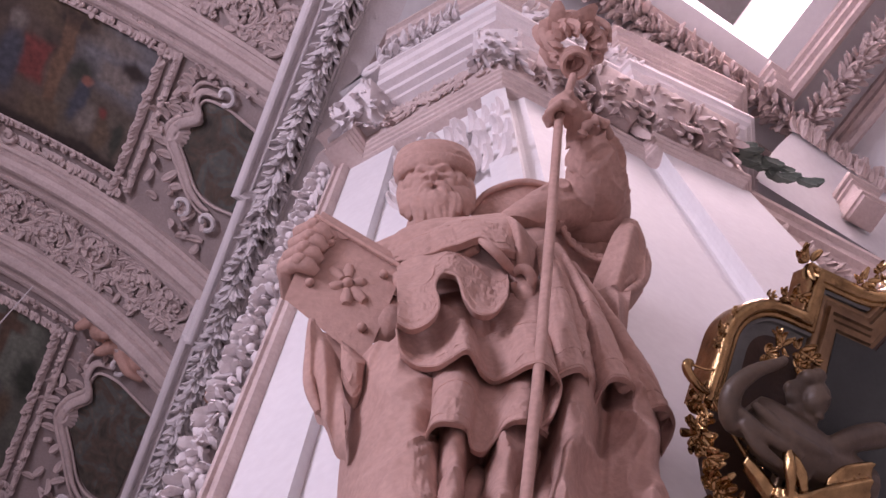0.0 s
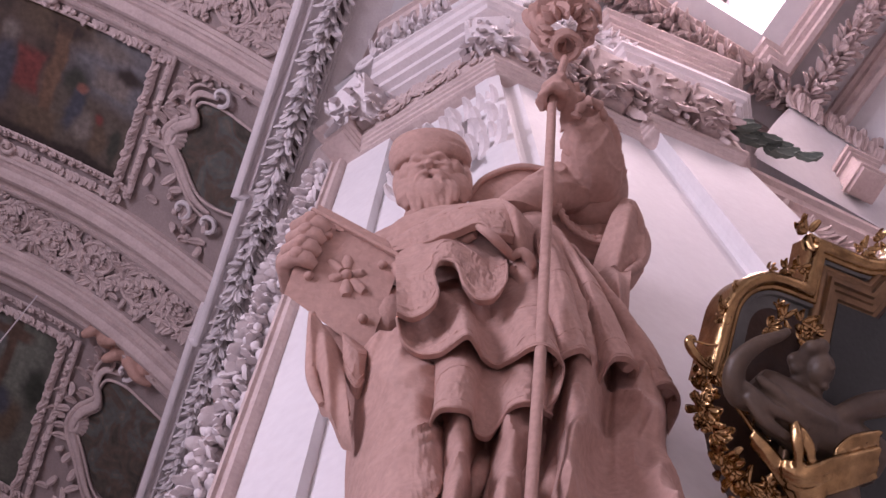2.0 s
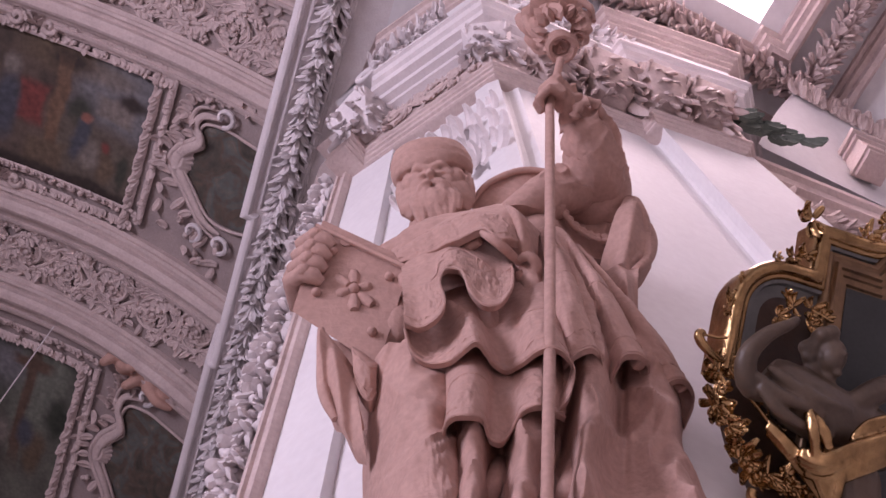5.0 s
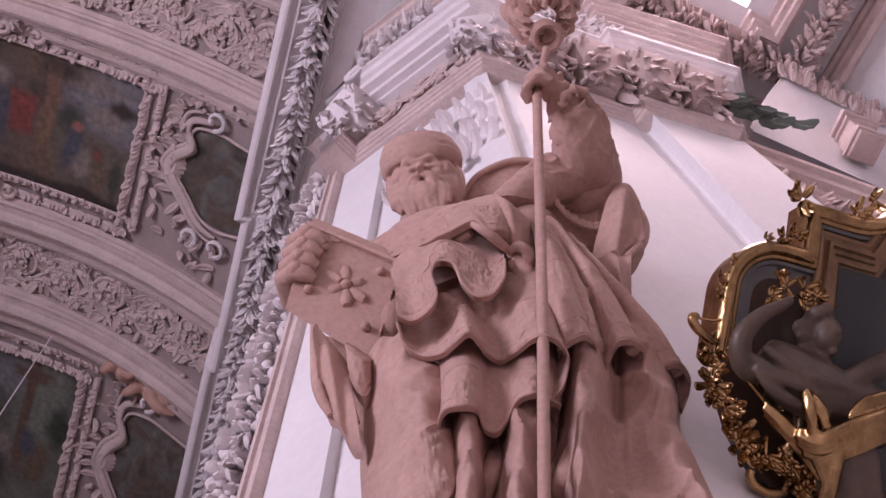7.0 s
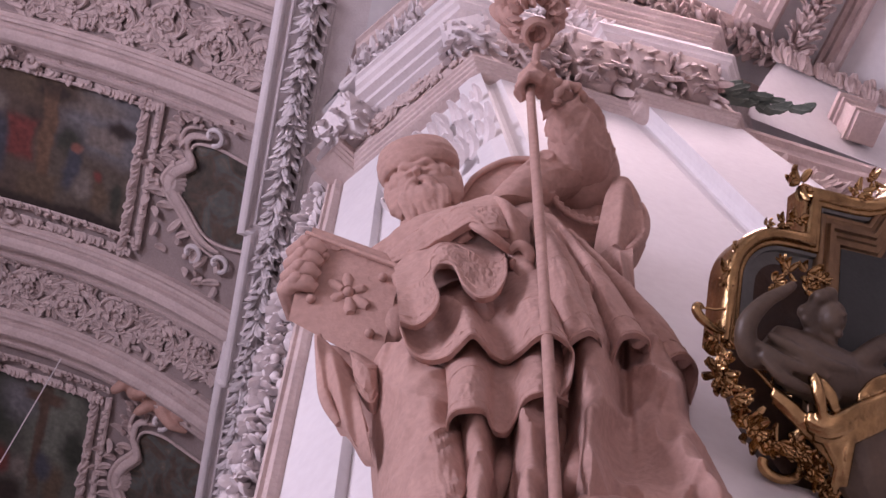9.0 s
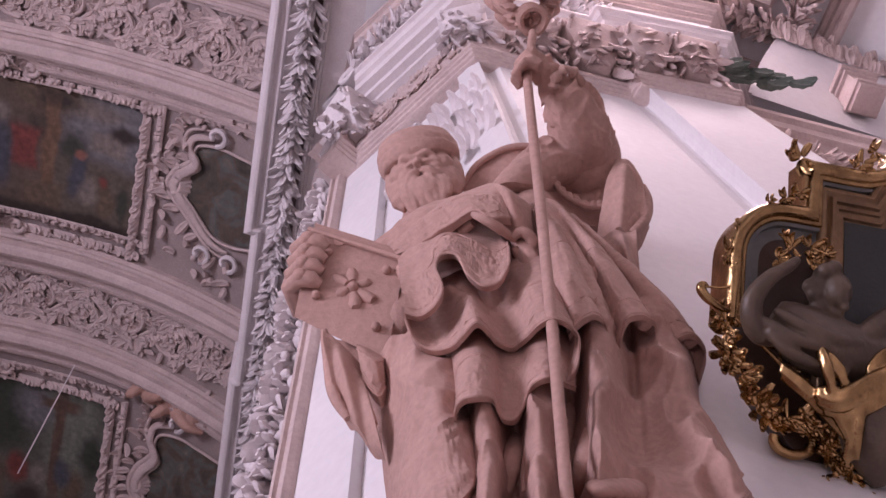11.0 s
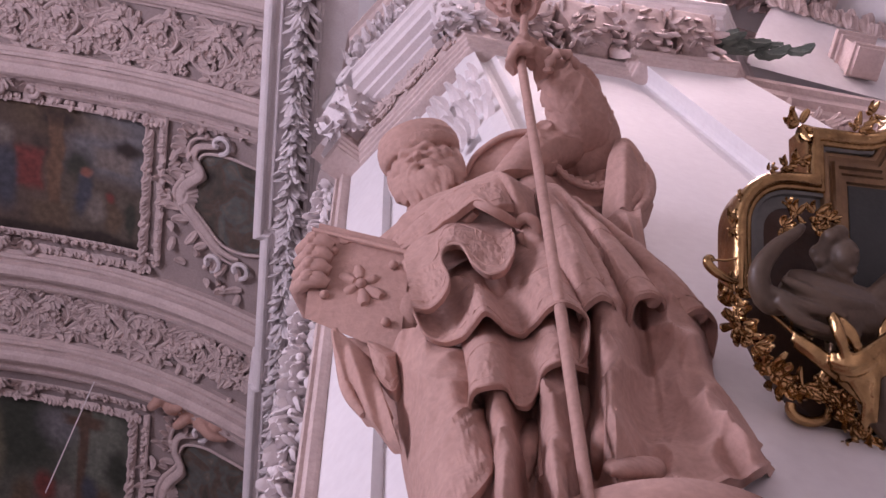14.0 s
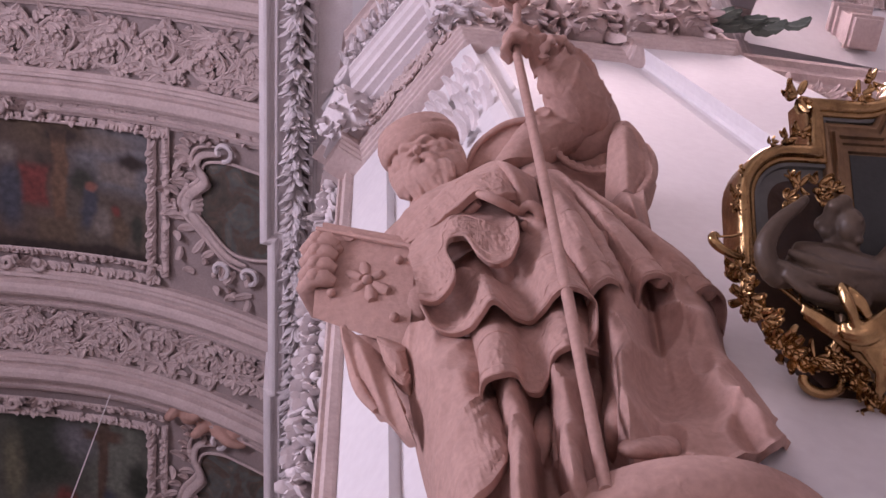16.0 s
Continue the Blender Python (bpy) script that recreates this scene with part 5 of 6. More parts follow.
# the attic's volute by its left end
s = Soup()
c = A1 + AD * 0.1 + Vector((0, 0, CROWN_Z + 0.93)) + AN * 0.15
s.tube([c + (AD * math.cos(w) + Vector((0, 0, 1)) * math.sin(w)) * 0.09 * (1 - 0.06 * w) for w in [0.4 * j for j in range(26)]], 0.02, 7)
carved("volute", s, STUCCO_PALE, "pale stucco volute at the attic's end", "volute")
mid = CROWN_Z + 0.34
# rose brackets given the pale stucco, to brighten them where shade falls
leafy_bracket("leaf_bracket", A1 + (A0 - A1) * 0.3 - AN * 0.03 + Vector((0, 0, mid + 0.03)), AN + Vector((-0.3, 0, 0)), 0.32, STUCCO_PALE, 81, "leafy stucco bracket at the pier's end, paled to offset shade")
leafy_bracket("leaf_bracket", C0 + Vector((0, 0, mid + 0.04)) - (AN + BN) * 0.03, AN + BN, 0.27, STUCCO_PALE, 82, "leafy stucco bracket on the pier's corner, paled to offset shade")
for k, (t_, sz) in enumerate(((0.42, 0.30), (0.80, 0.36))):
    leafy_bracket("leaf_bracket", C0.lerp(B1, t_) + Vector((0, 0, mid - 0.06)), BN, sz, STUCCO, 83 + k, "rose stucco leafy bracket under the cornice")
for k, t_ in enumerate((0.15, 0.62)):
    leafy_bracket("leaf_bracket", B2.lerp(B3, t_) + Vector((0, 0, mid - 0.1)), BN, 0.30, STUCCO, 87 + k, "rose stucco leafy bracket over the plain strip")
# acanthus in the sunk panel behind the head: tiers of curling leaves that spread from a stem
acanthus = thing("acanthus_carving", "pale stucco acanthus leaves in the sunk panel", "relief")
c = aL.lerp(aR, 0.60) - AN * (IN + 0.04) + Vector((0, 0, CROWN_Z - 0.40))
UP = Vector((0, 0, 1))
for tier in range(8):
    for k in range(6):
        b = -0.21 + 0.084 * k + 0.04 * (tier % 2) + RND.uniform(-0.015, 0.015)
        d = (UP * RND.uniform(0.6, 1.0) + AD * (b * 4.5 + RND.uniform(-0.3, 0.3))).normalized()
        s = Soup()
        s.lobe(frame_pose(c + AD * b - UP * (0.10 * tier) + AN * (0.02 * (tier % 2)), d.cross(AN), AN), RND.uniform(0.11, 0.15), RND.uniform(0.028, 0.04), RND.uniform(0.8, 1.3))
        part("leaf", s, STUCCO_PALE, acanthus)

# ---- the strip between vault and pier ----
s = Soup()
s.sweep(run(0.19), [(0.0, 0.3), (0.0, 0.03), (0.22, 0.03), (0.22, 0.3)])
structure("trim_soffit", s, STUCCO_SHADED, "shaded-tone rose stucco soffit behind the laurel garland", "soffit")
th = thing("leaf_garland", "long pale stucco garland of laurel leaves", "garland", "laurel garlands")
g = run(0.265, 0.0)
garland(th, STUCCO_PALE, [g[0], g[0].lerp(g[1], 0.5), g[1]], 0.085, 91, 0.05, 0.0, (0, -0.3, -1))
s = Soup()
s.sweep(run(0.35), [(0.0, 0.3), (0.0, -0.02), (0.015, -0.04), (0.03, -0.045), (0.04, -0.025), (0.055, -0.02), (0.06, 0.0), (0.45, 0.005), (0.45, 0.3)])
structure("trim_strip", s, STUCCO_PALE, "narrow pale moulding beside the laurel garland", "moulding")

# the pier's left side: a framing strip by the white face, then a carved field in the shaded stucco
s = Soup()
FL = widened(EL, CROWN_Z)
s.sweep([Vector((FL.x, FL.y, 0.0)), Vector((EL.x, EL.y, CROWN_Z + 0.06))], [(-0.085, -0.02), (-0.085, 0.04), (-0.07, 0.05), (-0.055, 0.05), (-0.05, 0.035), (-0.03, 0.03), (-0.025, 0.045), (-0.01, 0.045), (0.0, 0.02), (0.0, -0.02)], up=AN)
structure("trim_side", s, STUCCO, "pale upright moulding along the white face", "moulding")
s = Soup()
side = [(-0.09, 0.02), (-0.09, 0.9), (-0.5, 0.9), (-0.34, 0.06)]
s.add([tuple(p + AD * a - AN * b + Vector((0, 0, z))) for p, z in ((FL, 0.0), (EL, CROWN_Z + 0.9)) for a, b in side], [(3, 2, 1, 0), (4, 5, 6, 7)] + [(i, (i + 1) % 4, 4 + (i + 1) % 4, 4 + i) for i in range(4)])
structure("pier_side", s, STUCCO_SHADED, "shaded-tone rose stucco carved side of the pier", "pier")
o = EL - AD * 0.20 - AN * 0.02
o.z = 0
th = thing("hanging_garland", "pale stucco garland of fruit and leaves hanging on the pier", "garland")
garland(th, STUCCO_PALE, [o - AD * 0.085 * (CROWN_Z - z) + Vector((0, 0, z)) for z in (7.9, 7.1, 6.3, 5.5, 4.7, 3.9)], 0.07, 95, 0.05, 0.18, AN)
s = Soup()
for (x, y, z), r in zip(((-1.697, 4.612, 9.950), (-1.735, 4.724, 9.950), (-1.740, 4.853, 9.950), (-1.689, 4.767, 9.950)), (0.055, 0.065, 0.055, 0.045)):
    s.ball(Matrix.Translation((x, y, z)), r, r, r * 1.2, 10, 8)
melted(carved("relief_carving", s, TERRA, "small salmon stucco carving of rounded shapes", "carving"), 0.012, 2)

# ---- the wall beyond the pier ----
FO = B3 - BN * 0.28 - BD * 0.1
s = Soup()
prism(s, [FO, FO + BD * 4.5, FO + BD * 4.5 - BN * 0.4, FO - BN * 0.4], 0, CROWN_Z + 1.0)
structure("wall_far", s, WHITE, "white wall beyond the pier", "wall")
line = [FO + Vector((0, 0, CROWN_Z + 0.02)), FO + BD * 4.5 + Vector((0, 0, CROWN_Z + 0.02))]
s = Soup()
s.sweep(line, [(0.0, 0.4), (0.10, 0.4), (0.10, 0.30), (0.17, 0.28), (0.17, 0.2), (0.14, 0.18), (0.13, 0.10), (0.09, 0.09), (0.08, 0.03), (0.03, 0.0), (0.0, 0.0)])
structure("trim_far", s, STUCCO, "stepped rose cornice on the far wall", "cornice")
g0 = FO + BN * 0.03 + Vector((0, 0, CROWN_Z - 0.18))
th = thing("far_garland", "rose stucco garland of fruit under the far cornice", "garland")
garland(th, STUCCO, [g0 + BD * 0.1, g0 + BD * 0.6 - Vector((0, 0, 0.05)), g0 + BD * 1.4 - Vector((0, 0, 0.08)), g0 + BD * 2.2 - Vector((0, 0, 0.05))], 0.09, 97, 0.05, 0.35, BN * 0.7 + Vector((0, 0, -0.6)))
# dark oval painting under it
s = Soup()
c = FO + BD * 1.15 + BN * 0.012 + Vector((0, 0, CROWN_Z - 0.62))
s.grid([[c + BD * 0.55 * k / 3 * math.cos(a) + Vector((0, 0, 0.26 * k / 3 * math.sin(a))) for a in [2 * math.pi * j / 32 for j in range(32)]] for k in range(4)], closed_u=True)
oval_th = tagged(part("oval_painting", s, SLATE), "dark oval painting on the far wall", "painting")
s = Soup()
s.tube([c + BD * 0.57 * math.cos(a) + Vector((0, 0, 0.28 * math.sin(a))) for a in [2 * math.pi * j / 40 for j in range(41)]], 0.025, 8)
part("rim", s, STUCCO, oval_th)
# green painted leaves on the cove over the crown
s = Soup()
for i in range(22):
    p = B3 + BD * RND.uniform(-0.05, 0.5) + BN * RND.uniform(-0.02, 0.05) + Vector((0, 0, CROWN_Z + RND.uniform(0.40, 0.52)))
    s.leaf(frame_pose(p, BD, BN + Vector((0, 0, -0.6))) @ Matrix.Rotation(RND.uniform(-1.9, -1.2), 4, "Z"), 0.12, 0.03, 0.4, 4)
carved("painted_leaves", s, GREEN, "dark green painted leaves on the cove", "relief")
# white slope between the far cornice and the cove
low, high = (Vector((1.816, 2.247, 8.160)), Vector((2.616, 2.723, 8.160))), (Vector((2.269, 2.211, 9.000)), Vector((2.939, 2.633, 9.000)))
s = Soup()
for back in (0.0, 0.06):
    s.grid([[low[0].lerp(low[1], i / 8 * 1.3).lerp(high[0].lerp(high[1], i / 8 * 1.3), j / 6) + Vector((0, 0, 0.05 * math.sin(math.pi * j / 6) + back)) for i in range(9)] for j in range(7)])
structure("wall_slope", s, WHITE, "white plaster slope over the far cornice", "wall", smooth=True)
# white cove that comes down beside the ceiling frame, with a crest of small leaves along its lower edge
s = Soup()
n = 12
s.grid([[lid(-0.9 * math.sin(math.pi / 2 * i / n) + 0.05, 0.12 + 0.25 * j, CZ - 0.01 - 1.1 * (1 - math.cos(math.pi / 2 * i / n))) for j in range(13)] for i in range(n + 1)])
s.grid([[lid(-0.9 * math.sin(math.pi / 2 * i / n) + 0.01, 0.12 + 0.25 * j, CZ + 0.06 - 1.1 * (1 - math.cos(math.pi / 2 * i / n))) for j in range(13)] for i in range(n + 1)])
structure("wall_cove", s, WHITE, "white plaster cove beside the ceiling frame", "wall", smooth=True)
s = Soup()
for i in range(90):
    p = high[0].lerp(high[1], -0.02 + 1.3 * i / 90) + Vector((0, 0, RND.uniform(-0.06, 0.03)))
    d = Vector((RND.uniform(-0.5, 0.5), RND.uniform(-0.5, 0.1), 1)).normalized()
    nn = Vector((0.1, -0.9, -0.4)).normalized()
    s.lobe(frame_pose(p, d.cross(nn), nn), RND.uniform(0.08, 0.14), RND.uniform(0.022, 0.034), RND.uniform(0.6, 1.2))
tagged(carved("leaf_crest", s, STUCCO, "rose stucco crest of small leaves along the cove", "relief"), kind="stuff")

# stepped rose pilaster head at the far end of the slope
s = Soup()
m = Matrix.Translation((2.530, 2.485, 8.42)) @ Matrix.Rotation(math.atan2(BD.y, BD.x), 4, "Z")
for w, z, h in ((0.17, 0.0, 0.26), (0.21, 0.10, 0.03), (0.25, 0.14, 0.04), (0.20, -0.08, 0.03)):
    s.box(m @ Matrix.Translation((0, 0, z)), w, w, h)
structure("trim_pilaster", s, STUCCO, "stepped rose stucco pilaster head", "moulding")

# ---- the gilded cartouche, leaning out from the wall ----
GO = Vector((0.97, 1.249, 4.602))
GX = Vector((0.912, 0.410, 0))
GT = Vector((0.314, -0.699, 0.643))
GN = GX.cross(GT).normalized()


def gp(a, b, lift=0.0):
    """A place on the leaning frame: a along it, b up it, lift out from it."""
    return GO + GX * a + GT * b + GN * lift


altar = thing("altar_frame", "gilded dark wooden cartouche frame leaning from the wall", "frame")
MX = 0.45


def mirrored(half):
    """A line symmetrical about the frame's axis, from its left half (going up)."""
    return [gp(x, z) for x, z in half] + [gp(2 * MX - x, z) for x, z in half[::-1]]


arc = [(-0.05 - 0.155 * math.cos(a), -0.29 + 0.155 * math.sin(a)) for a in [math.pi / 2 * i / 9 for i in range(10)]]
OUTER = [(-0.207, -0.47), (-0.206, -0.38)] + arc + [(-0.02, -0.134), (0.0, -0.134), (0.0, 0.0), (0.145, 0.0)] + [(0.145 + 0.12 * math.sin(a), 0.09 - 0.09 * math.cos(a)) for a in [math.pi / 2 * i / 6 for i in range(1, 7)]] + [(0.33, 0.12), (MX - 0.005, 0.13)]
INNER = [(0.072, -0.62), (0.072, -0.29), (0.072, -0.092), (0.20, -0.092), (0.24, -0.02), (MX - 0.005, 0.0)]
LOWER = [(MX, -1.0), (0.25, -0.97), (0.078, -0.88), (-0.05, -0.76), (-0.14, -0.66), (-0.19, -0.56), (-0.205, -0.47)]


def frame_run(name, half, profile, mat, label):
    s = Soup()
    s.sweep(mirrored(half), profile, up=GN)
    return part(name, s, mat, altar, label)


frame_run("outer_moulding", OUTER, [(-0.004, -0.09), (-0.004, 0.008), (0.002, 0.022), (0.012, 0.031), (0.022, 0.031), (0.031, 0.024), (0.035, 0.014), (0.041, 0.015), (0.046, 0.011), (0.047, 0.0)], GOLD, "gilded convex moulding")
frame_run("fillet", OUTER, [(0.047, 0.004), (0.056, 0.003), (0.058, -0.012), (0.09, -0.016)], material("grey_green_paint", (0.20, 0.21, 0.20), (0.11, 0.115, 0.11), 8, 0.45), "grey-green painted fillet")
frame_run("inner_moulding", INNER, [(-0.03, -0.03), (-0.03, 0.0), (-0.026, 0.012), (-0.016, 0.015), (-0.010, 0.008), (-0.004, 0.008), (0.0, 0.018), (0.010, 0.018), (0.014, 0.006), (0.024, 0.005), (0.027, -0.004), (0.042, -0.006), (0.046, -0.016), (0.058, -0.018), (0.06, -0.03)], material("brown_gilding", (0.34, 0.21, 0.11), (0.16, 0.10, 0.06), 10, 0.32, metal=0.7, bump=0.2), "brown-gold stepped inner moulding")


def filled(name, half, lift, inset, mat, label):
    s = Soup()
    c = (MX, -0.42)
    loop = half + [(2 * MX - x, z) for x, z in half[::-1]]
    rows = [[gp(c[0] + (x - c[0]) * k / 3 * (1 - inset), c[1] + (z - c[1]) * k / 3 * (1 - inset), lift) for x, z in loop] for k in range(4)]
    s.grid(rows, closed_u=True)
    back = [[gp(c[0] + (x - c[0]) * (1 - inset), c[1] + (z - c[1]) * (1 - inset), l) for x, z in loop] for l in (lift, lift - 0.06)]
    s.grid(back, closed_u=True)
    return part(name, s, mat, altar, label)


filled("backing", LOWER + OUTER, -0.02, 0.05, DARKWOOD, "dark brown wooden backing")
filled("canvas", [(0.12, -0.7)] + [(x + 0.05, z - 0.05) for x, z in INNER], -0.014, 0.0, SLATE, "dark green painted canvas")
for x in (0.15, 0.75):
    s = Soup()
    s.tube([gp(x, -0.35, -0.05), gp(x, -0.35, -0.05) - Vector((0.2, -0.5, 0.0)) * 1.0], 0.03, 8)
    part("bracket_bar", s, DARKWOOD, altar, "dark bar that holds it to the wall")


def gilt_cluster(a, b, lift, size, count, seed, name="gilt_leaves"):
    """A clump of curling gilded leaves and berries."""
    rnd = random.Random(seed)
    s = Soup()
    c = gp(a, b, lift)
    for i in range(count):
        w = rnd.uniform(0, 2 * math.pi)
        d = (GX * math.cos(w) + GT * math.sin(w) + GN * rnd.uniform(0.1, 0.8)).normalized()
        nn = (GN + d * 0.5).normalized()
        m = frame_pose(c + d * size * 0.3 * rnd.random(), d.cross(nn), nn)
        if i % 5 == 4:
            s.ball(Matrix.Translation(c + d * size * 0.7), size * 0.22, size * 0.22, size * 0.22, 9, 6)
        else:
            s.lobe(m, size * rnd.uniform(0.8, 1.4), size * 0.26, rnd.uniform(0.7, 1.4))
    return part(name, s, GOLD, altar)


for i, (a, b, sz) in enumerate(((-0.212, -0.48, 0.034), (-0.215, -0.52, 0.03), (-0.205, -0.56, 0.036), (-0.19, -0.585, 0.03), (-0.165, -0.61, 0.032), (-0.14, -0.65, 0.026), (-0.12, -0.69, 0.038), (-0.08, -0.69, 0.034), (-0.04, -0.70, 0.032), (0.0, -0.70, 0.03), (0.03, -0.71, 0.028),
                                (0.06, -0.74, 0.032), (0.09, -0.76, 0.034), (0.11, -0.82, 0.036), (0.14, -0.80, 0.03), (0.075, -0.88, 0.036), (0.10, -0.915, 0.034), (0.15, -0.90, 0.036), (0.2, -0.93, 0.036),
                                (-0.208, -0.31, 0.018), (-0.206, -0.275, 0.016), (-0.19, -0.22, 0.012), (-0.105, -0.135, 0.012), (-0.058, -0.118, 0.02), (-0.02, -0.10, 0.022), (-0.012, -0.03, 0.016), (-0.022, 0.0, 0.034), (0.15, 0.018, 0.026), (0.19, 0.06, 0.02))):
    gilt_cluster(a, b, 0.015, sz * 1.25, 14, 200 + i)
for i, (a, b, sz) in enumerate(((-0.05, -0.262, 0.03), (0.0, -0.255, 0.034), (0.035, -0.265, 0.026), (-0.09, -0.30, 0.028), (0.01, -0.295, 0.026), (-0.07, -0.235, 0.018), (0.05, -0.535, 0.034), (0.085, -0.6, 0.036), (0.14, -0.6, 0.036), (-0.03, -0.548, 0.022), (0.02, -0.57, 0.026), (0.06, -0.64, 0.03), (0.17, -0.53, 0.03))):
    gilt_cluster(a, b, 0.04, sz, 9, 300 + i)
# the hooked scroll that springs from the frame's side
s = Soup()
s.tube(spline([gp(-0.20, -0.452, 0.02), gp(-0.235, -0.447, 0.025), (gp(-0.268, -0.428, 0.025)), gp(-0.283, -0.408, 0.025), gp(-0.275, -0.398, 0.025), gp(-0.265, -0.405, 0.025)], 18), [0.006 + 0.007 * math.sin(math.pi * i / 17) for i in range(18)], 8)
s.tube([gp(-0.265, -0.402, 0.025), gp(-0.23, -0.398, 0.02), gp(-0.20, -0.388, 0.02)], 0.0035, 6)
part("side_scroll", s, GOLD, altar, "gilded hooked scroll")
for a, b in ((-0.02, -0.755), (0.10, -0.90)):
    s = Soup()
    s.tube([gp(a + 0.05 * math.cos(w), b + 0.03 * math.sin(w), 0.012) for w in [math.pi * 0.9 + math.pi * 1.1 * i / 14 for i in range(15)]], 0.014, 8)
    part("half_ring", s, GOLD, altar, "gilded half-round ring")
s = Soup()
s.tube(spline([gp(-0.19, -0.475, 0.04), gp(-0.14, -0.52, 0.045), gp(-0.07, -0.575, 0.045), gp(0.0, -0.632, 0.045), gp(0.07, -0.685, 0.045), gp(0.14, -0.74, 0.045), gp(0.3, -0.82, 0.04)], 24), 0.0065, 8)
part("rim", s, GOLD, altar, "narrow gilded rim")
s = Soup()
s.grid([[gp(*q, 0.02), gp(*q, 0.042)] for q in ((-0.16, -0.49), (-0.1, -0.54), (0.0, -0.62), (0.08, -0.68), (0.15, -0.73))])
part("gilt_band", s, GOLD, altar, "gilded band beside the rim")
for i in range(9):
    k = i / 8
    gilt_cluster(-0.14 + 0.27 * k, -0.505 - 0.215 * k, 0.045, 0.014, 6, 360 + i)

# the dark carved figure that leans out of the frame
s = Soup()


def fig(a, b, l=0.08):
    return gp(a, b, l)


# head turned aside, with thick hair under a cap
s.ball(frame_pose(fig(0.043, -0.382, 0.100), GX, GN), 0.037, 0.048, 0.042, 20, 14)
s.tube([fig(0.047, -0.371, 0.135), fig(0.060, -0.383, 0.138)], [0.007, 0.010], 8)
s.ball(frame_pose(fig(0.055, -0.425, 0.120), GX, GN), 0.012, 0.012, 0.012, 10, 8)
s.ball(Matrix.Translation(fig(-0.003, -0.364, 0.090)), 0.024, 0.022, 0.022, 12, 8)
s.ball(Matrix.Translation(fig(0.004, -0.342, 0.100)), 0.024, 0.022, 0.022, 12, 8)
s.ball(Matrix.Translation(fig(-0.006, -0.394, 0.085)), 0.024, 0.022, 0.022, 12, 8)
s.ball(Matrix.Translation(fig(0.006, -0.419, 0.080)), 0.024, 0.022, 0.022, 12, 8)
s.ball(Matrix.Translation(fig(0.007, -0.337, 0.110)), 0.024, 0.022, 0.022, 12, 8)
s.ball(Matrix.Translation(fig(-0.015, -0.372, 0.080)), 0.024, 0.022, 0.022, 12, 8)
s.ball(Matrix.Translation(fig(0.028, -0.326, 0.110)), 0.024, 0.022, 0.022, 12, 8)
s.ball(Matrix.Translation(fig(0.020, -0.437, 0.080)), 0.024, 0.022, 0.022, 12, 8)
s.tube(spline([fig(0.046, -0.411, 0.090), fig(0.044, -0.453, 0.080), fig(0.038, -0.483, 0.070)], 8), [0.026, 0.025, 0.025, 0.025, 0.026, 0.027, 0.028, 0.03], 12)
s.tube(spline([fig(-0.103, -0.456, 0.050), fig(-0.034, -0.492, 0.060), fig(0.047, -0.515, 0.060), fig(0.149, -0.532, 0.050), fig(0.265, -0.545, 0.040)], 14), [0.045, 0.06, 0.068, 0.074, 0.078, 0.08, 0.08, 0.08, 0.08, 0.08, 0.08, 0.078, 0.075, 0.07], 18)
s.tube(spline([fig(-0.084, -0.500, 0.070), fig(-0.152, -0.512, 0.080), fig(-0.180, -0.450, 0.100), fig(-0.143, -0.384, 0.110), fig(-0.087, -0.339, 0.110), fig(-0.064, -0.315, 0.110)], 18), [0.036, 0.034, 0.033, 0.031, 0.030, 0.029, 0.028, 0.027, 0.025, 0.023, 0.021, 0.019, 0.017, 0.016, 0.014, 0.013, 0.012, 0.007], 14)
s.tube(spline([fig(0.260, -0.390, 0.080), fig(0.178, -0.435, 0.090), fig(0.115, -0.490, 0.100), fig(0.075, -0.538, 0.110), fig(0.060, -0.585, 0.110)], 16), [0.035, 0.036, 0.036, 0.035, 0.034, 0.033, 0.032, 0.03, 0.028, 0.026, 0.023, 0.02, 0.018, 0.016, 0.012, 0.007], 12)
s.tube([fig(0.070, -0.564, 0.110), fig(0.062, -0.595, 0.115), fig(0.063, -0.613, 0.110)], [0.008, 0.007, 0.004], 6)
s.tube([fig(0.058, -0.567, 0.110), fig(0.049, -0.603, 0.115), fig(0.050, -0.616, 0.110)], [0.008, 0.007, 0.004], 6)
s.tube([fig(0.046, -0.570, 0.110), fig(0.036, -0.610, 0.115), fig(0.037, -0.619, 0.110)], [0.008, 0.007, 0.004], 6)
fold(s, [fig(-0.152, -0.489, 0.110), fig(-0.087, -0.525, 0.125), fig(-0.005, -0.541, 0.130)], 0.012, 0.012, 10)
fold(s, [fig(-0.126, -0.460, 0.110), fig(-0.053, -0.495, 0.125), fig(0.026, -0.547, 0.130)], 0.012, 0.012, 10)
fold(s, [fig(-0.141, -0.515, 0.110), fig(-0.088, -0.560, 0.120), fig(-0.010, -0.583, 0.120)], 0.012, 0.012, 10)
fold(s, [fig(-0.052, -0.479, 0.120), fig(0.004, -0.511, 0.135), fig(0.099, -0.514, 0.130)], 0.012, 0.012, 10)
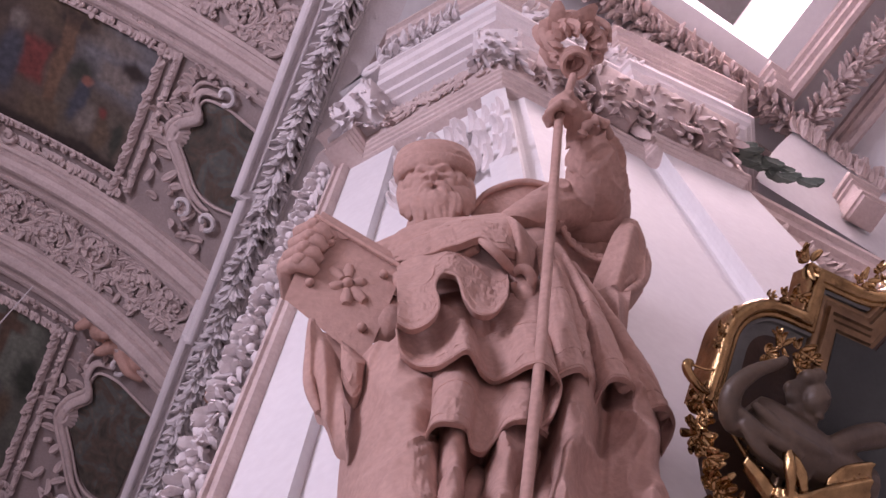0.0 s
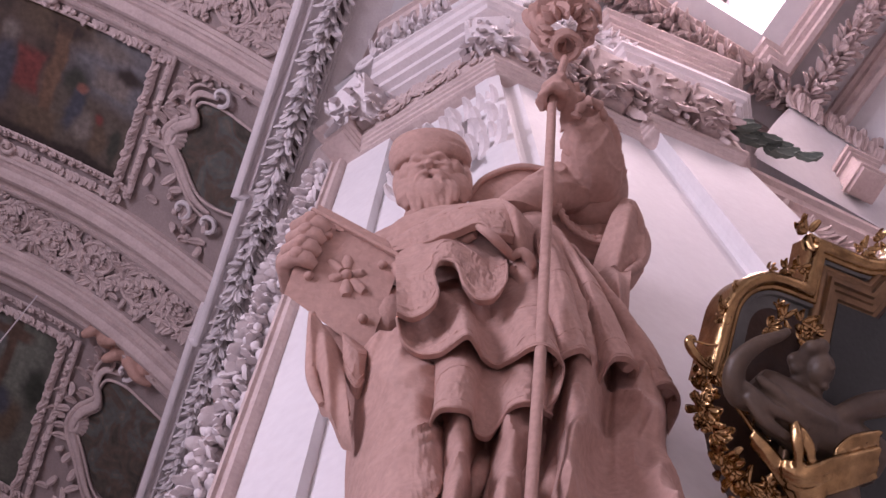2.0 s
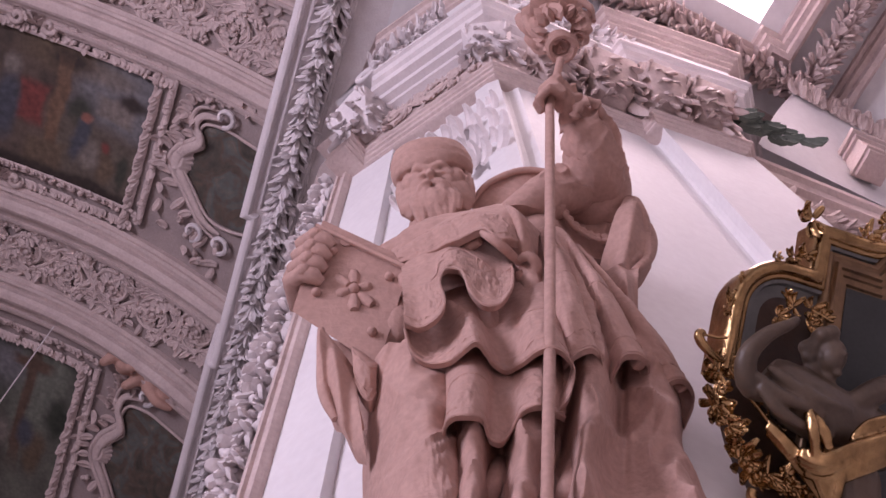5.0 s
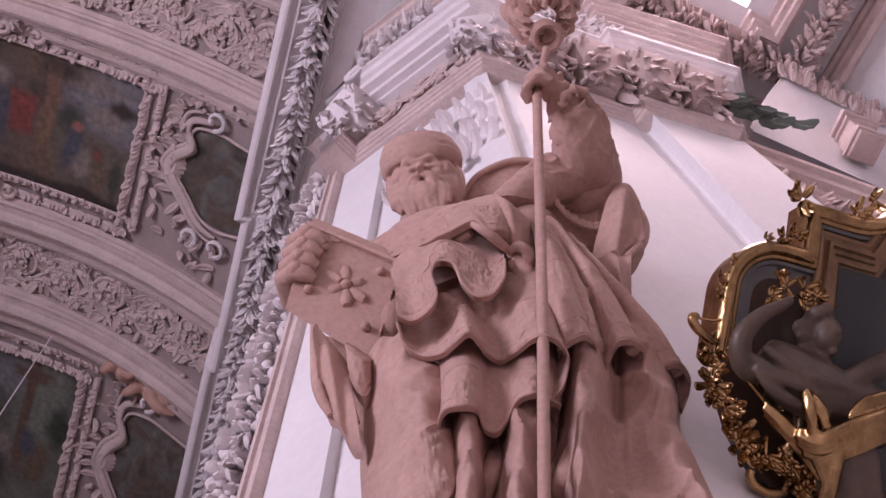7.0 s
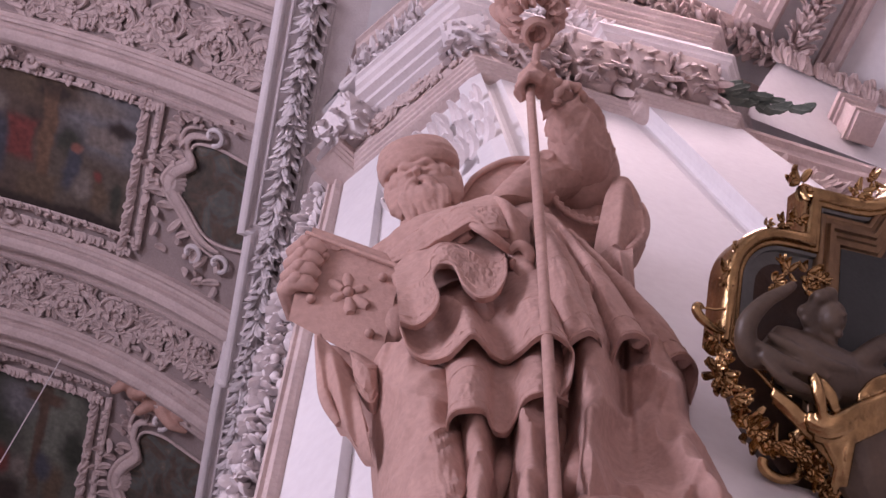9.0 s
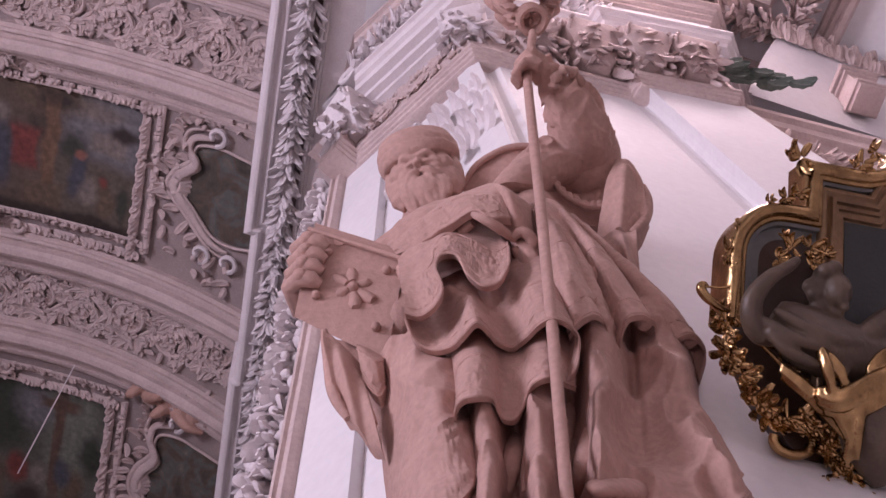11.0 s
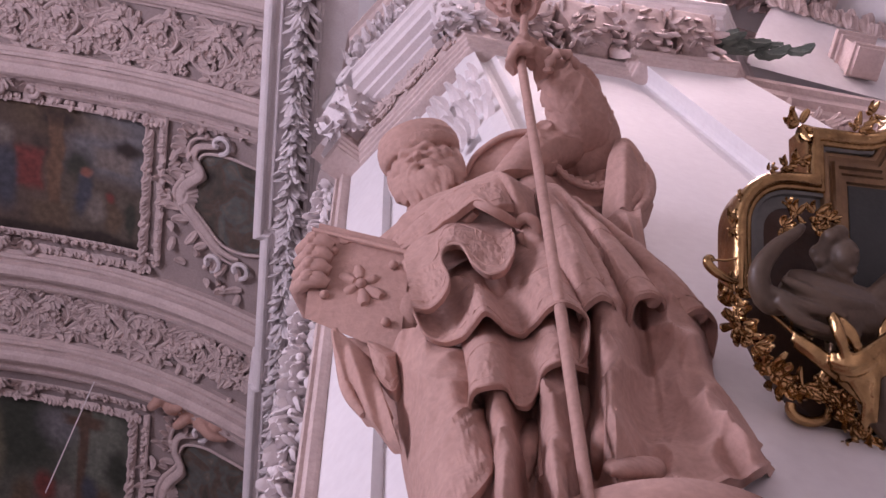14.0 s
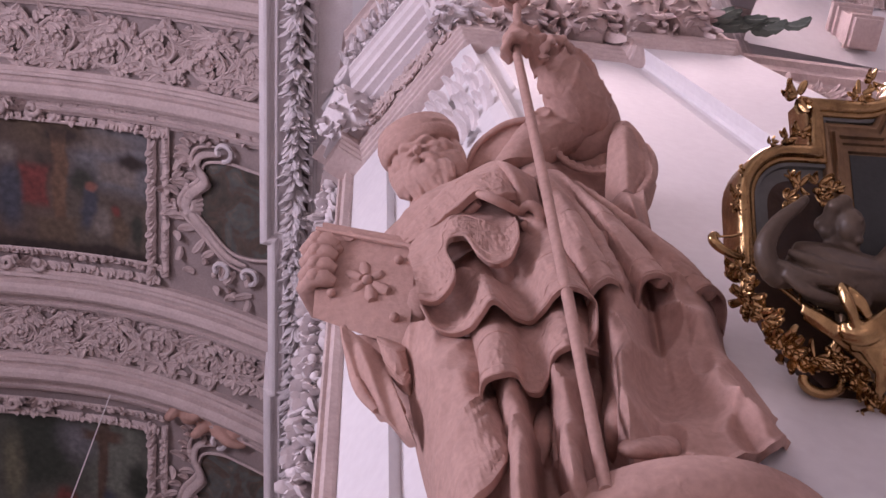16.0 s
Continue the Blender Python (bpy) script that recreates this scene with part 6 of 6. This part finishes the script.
s.tube(spline([fig(0.160, -0.631, 0.050), fig(0.168, -0.714, 0.050), fig(0.231, -0.811, 0.040)], 10), [0.07, 0.075, 0.08, 0.08, 0.08, 0.08, 0.075, 0.07, 0.065, 0.06], 16)
figure = tagged(part("carved_figure", s, BRONZE), "dark painted carved figure leaning from the gilded frame", "carving")
fuse = figure.modifiers.new("fuse", "REMESH")
fuse.mode, fuse.voxel_size, fuse.use_smooth_shade = "VOXEL", 0.004, True
soften = figure.modifiers.new("soften", "SMOOTH")
soften.factor, soften.iterations = 0.5, 9
# gilded cloth swept round the figure
s = Soup()
for q, r in (([fig(-0.006, -0.650, 0.100), fig(0.039, -0.663, 0.130), fig(0.104, -0.621, 0.140), fig(0.226, -0.547, 0.130)], 0.022), ([fig(0.012, -0.673, 0.100), fig(0.077, -0.674, 0.120), fig(0.143, -0.638, 0.130), fig(0.235, -0.579, 0.120)], 0.02), ([fig(-0.014, -0.541, 0.120), fig(-0.001, -0.598, 0.140), fig(0.023, -0.654, 0.130)], 0.016), ([fig(-0.005, -0.553, 0.120), fig(0.040, -0.600, 0.130), fig(0.059, -0.650, 0.120)], 0.014), ([fig(0.113, -0.588, 0.120), fig(0.148, -0.545, 0.130), fig(0.228, -0.501, 0.120)], 0.014), ([fig(-0.082, -0.592, 0.060), fig(-0.026, -0.638, 0.080), fig(0.057, -0.702, 0.080), fig(0.137, -0.765, 0.060)], 0.016), ([fig(0.099, -0.656, 0.130), fig(0.096, -0.711, 0.120), fig(0.100, -0.777, 0.100)], 0.014), ([fig(0.038, -0.682, 0.110), fig(0.081, -0.740, 0.100), fig(0.083, -0.793, 0.080)], 0.016)):
    fold(s, q, r * 0.62, r * 0.4, 18)
    fold(s, [p + GN * 0.004 + GT * 0.016 for p in q], r * 0.4, r * 0.5, 18)
    fold(s, [p - GN * 0.004 - GT * 0.016 + GX * 0.006 for p in q], r * 0.45, r * 0.3, 18)
melted(part("gilt_cloth", s, GOLD, altar, "gilded swept folds of cloth"), 0.005, 3)
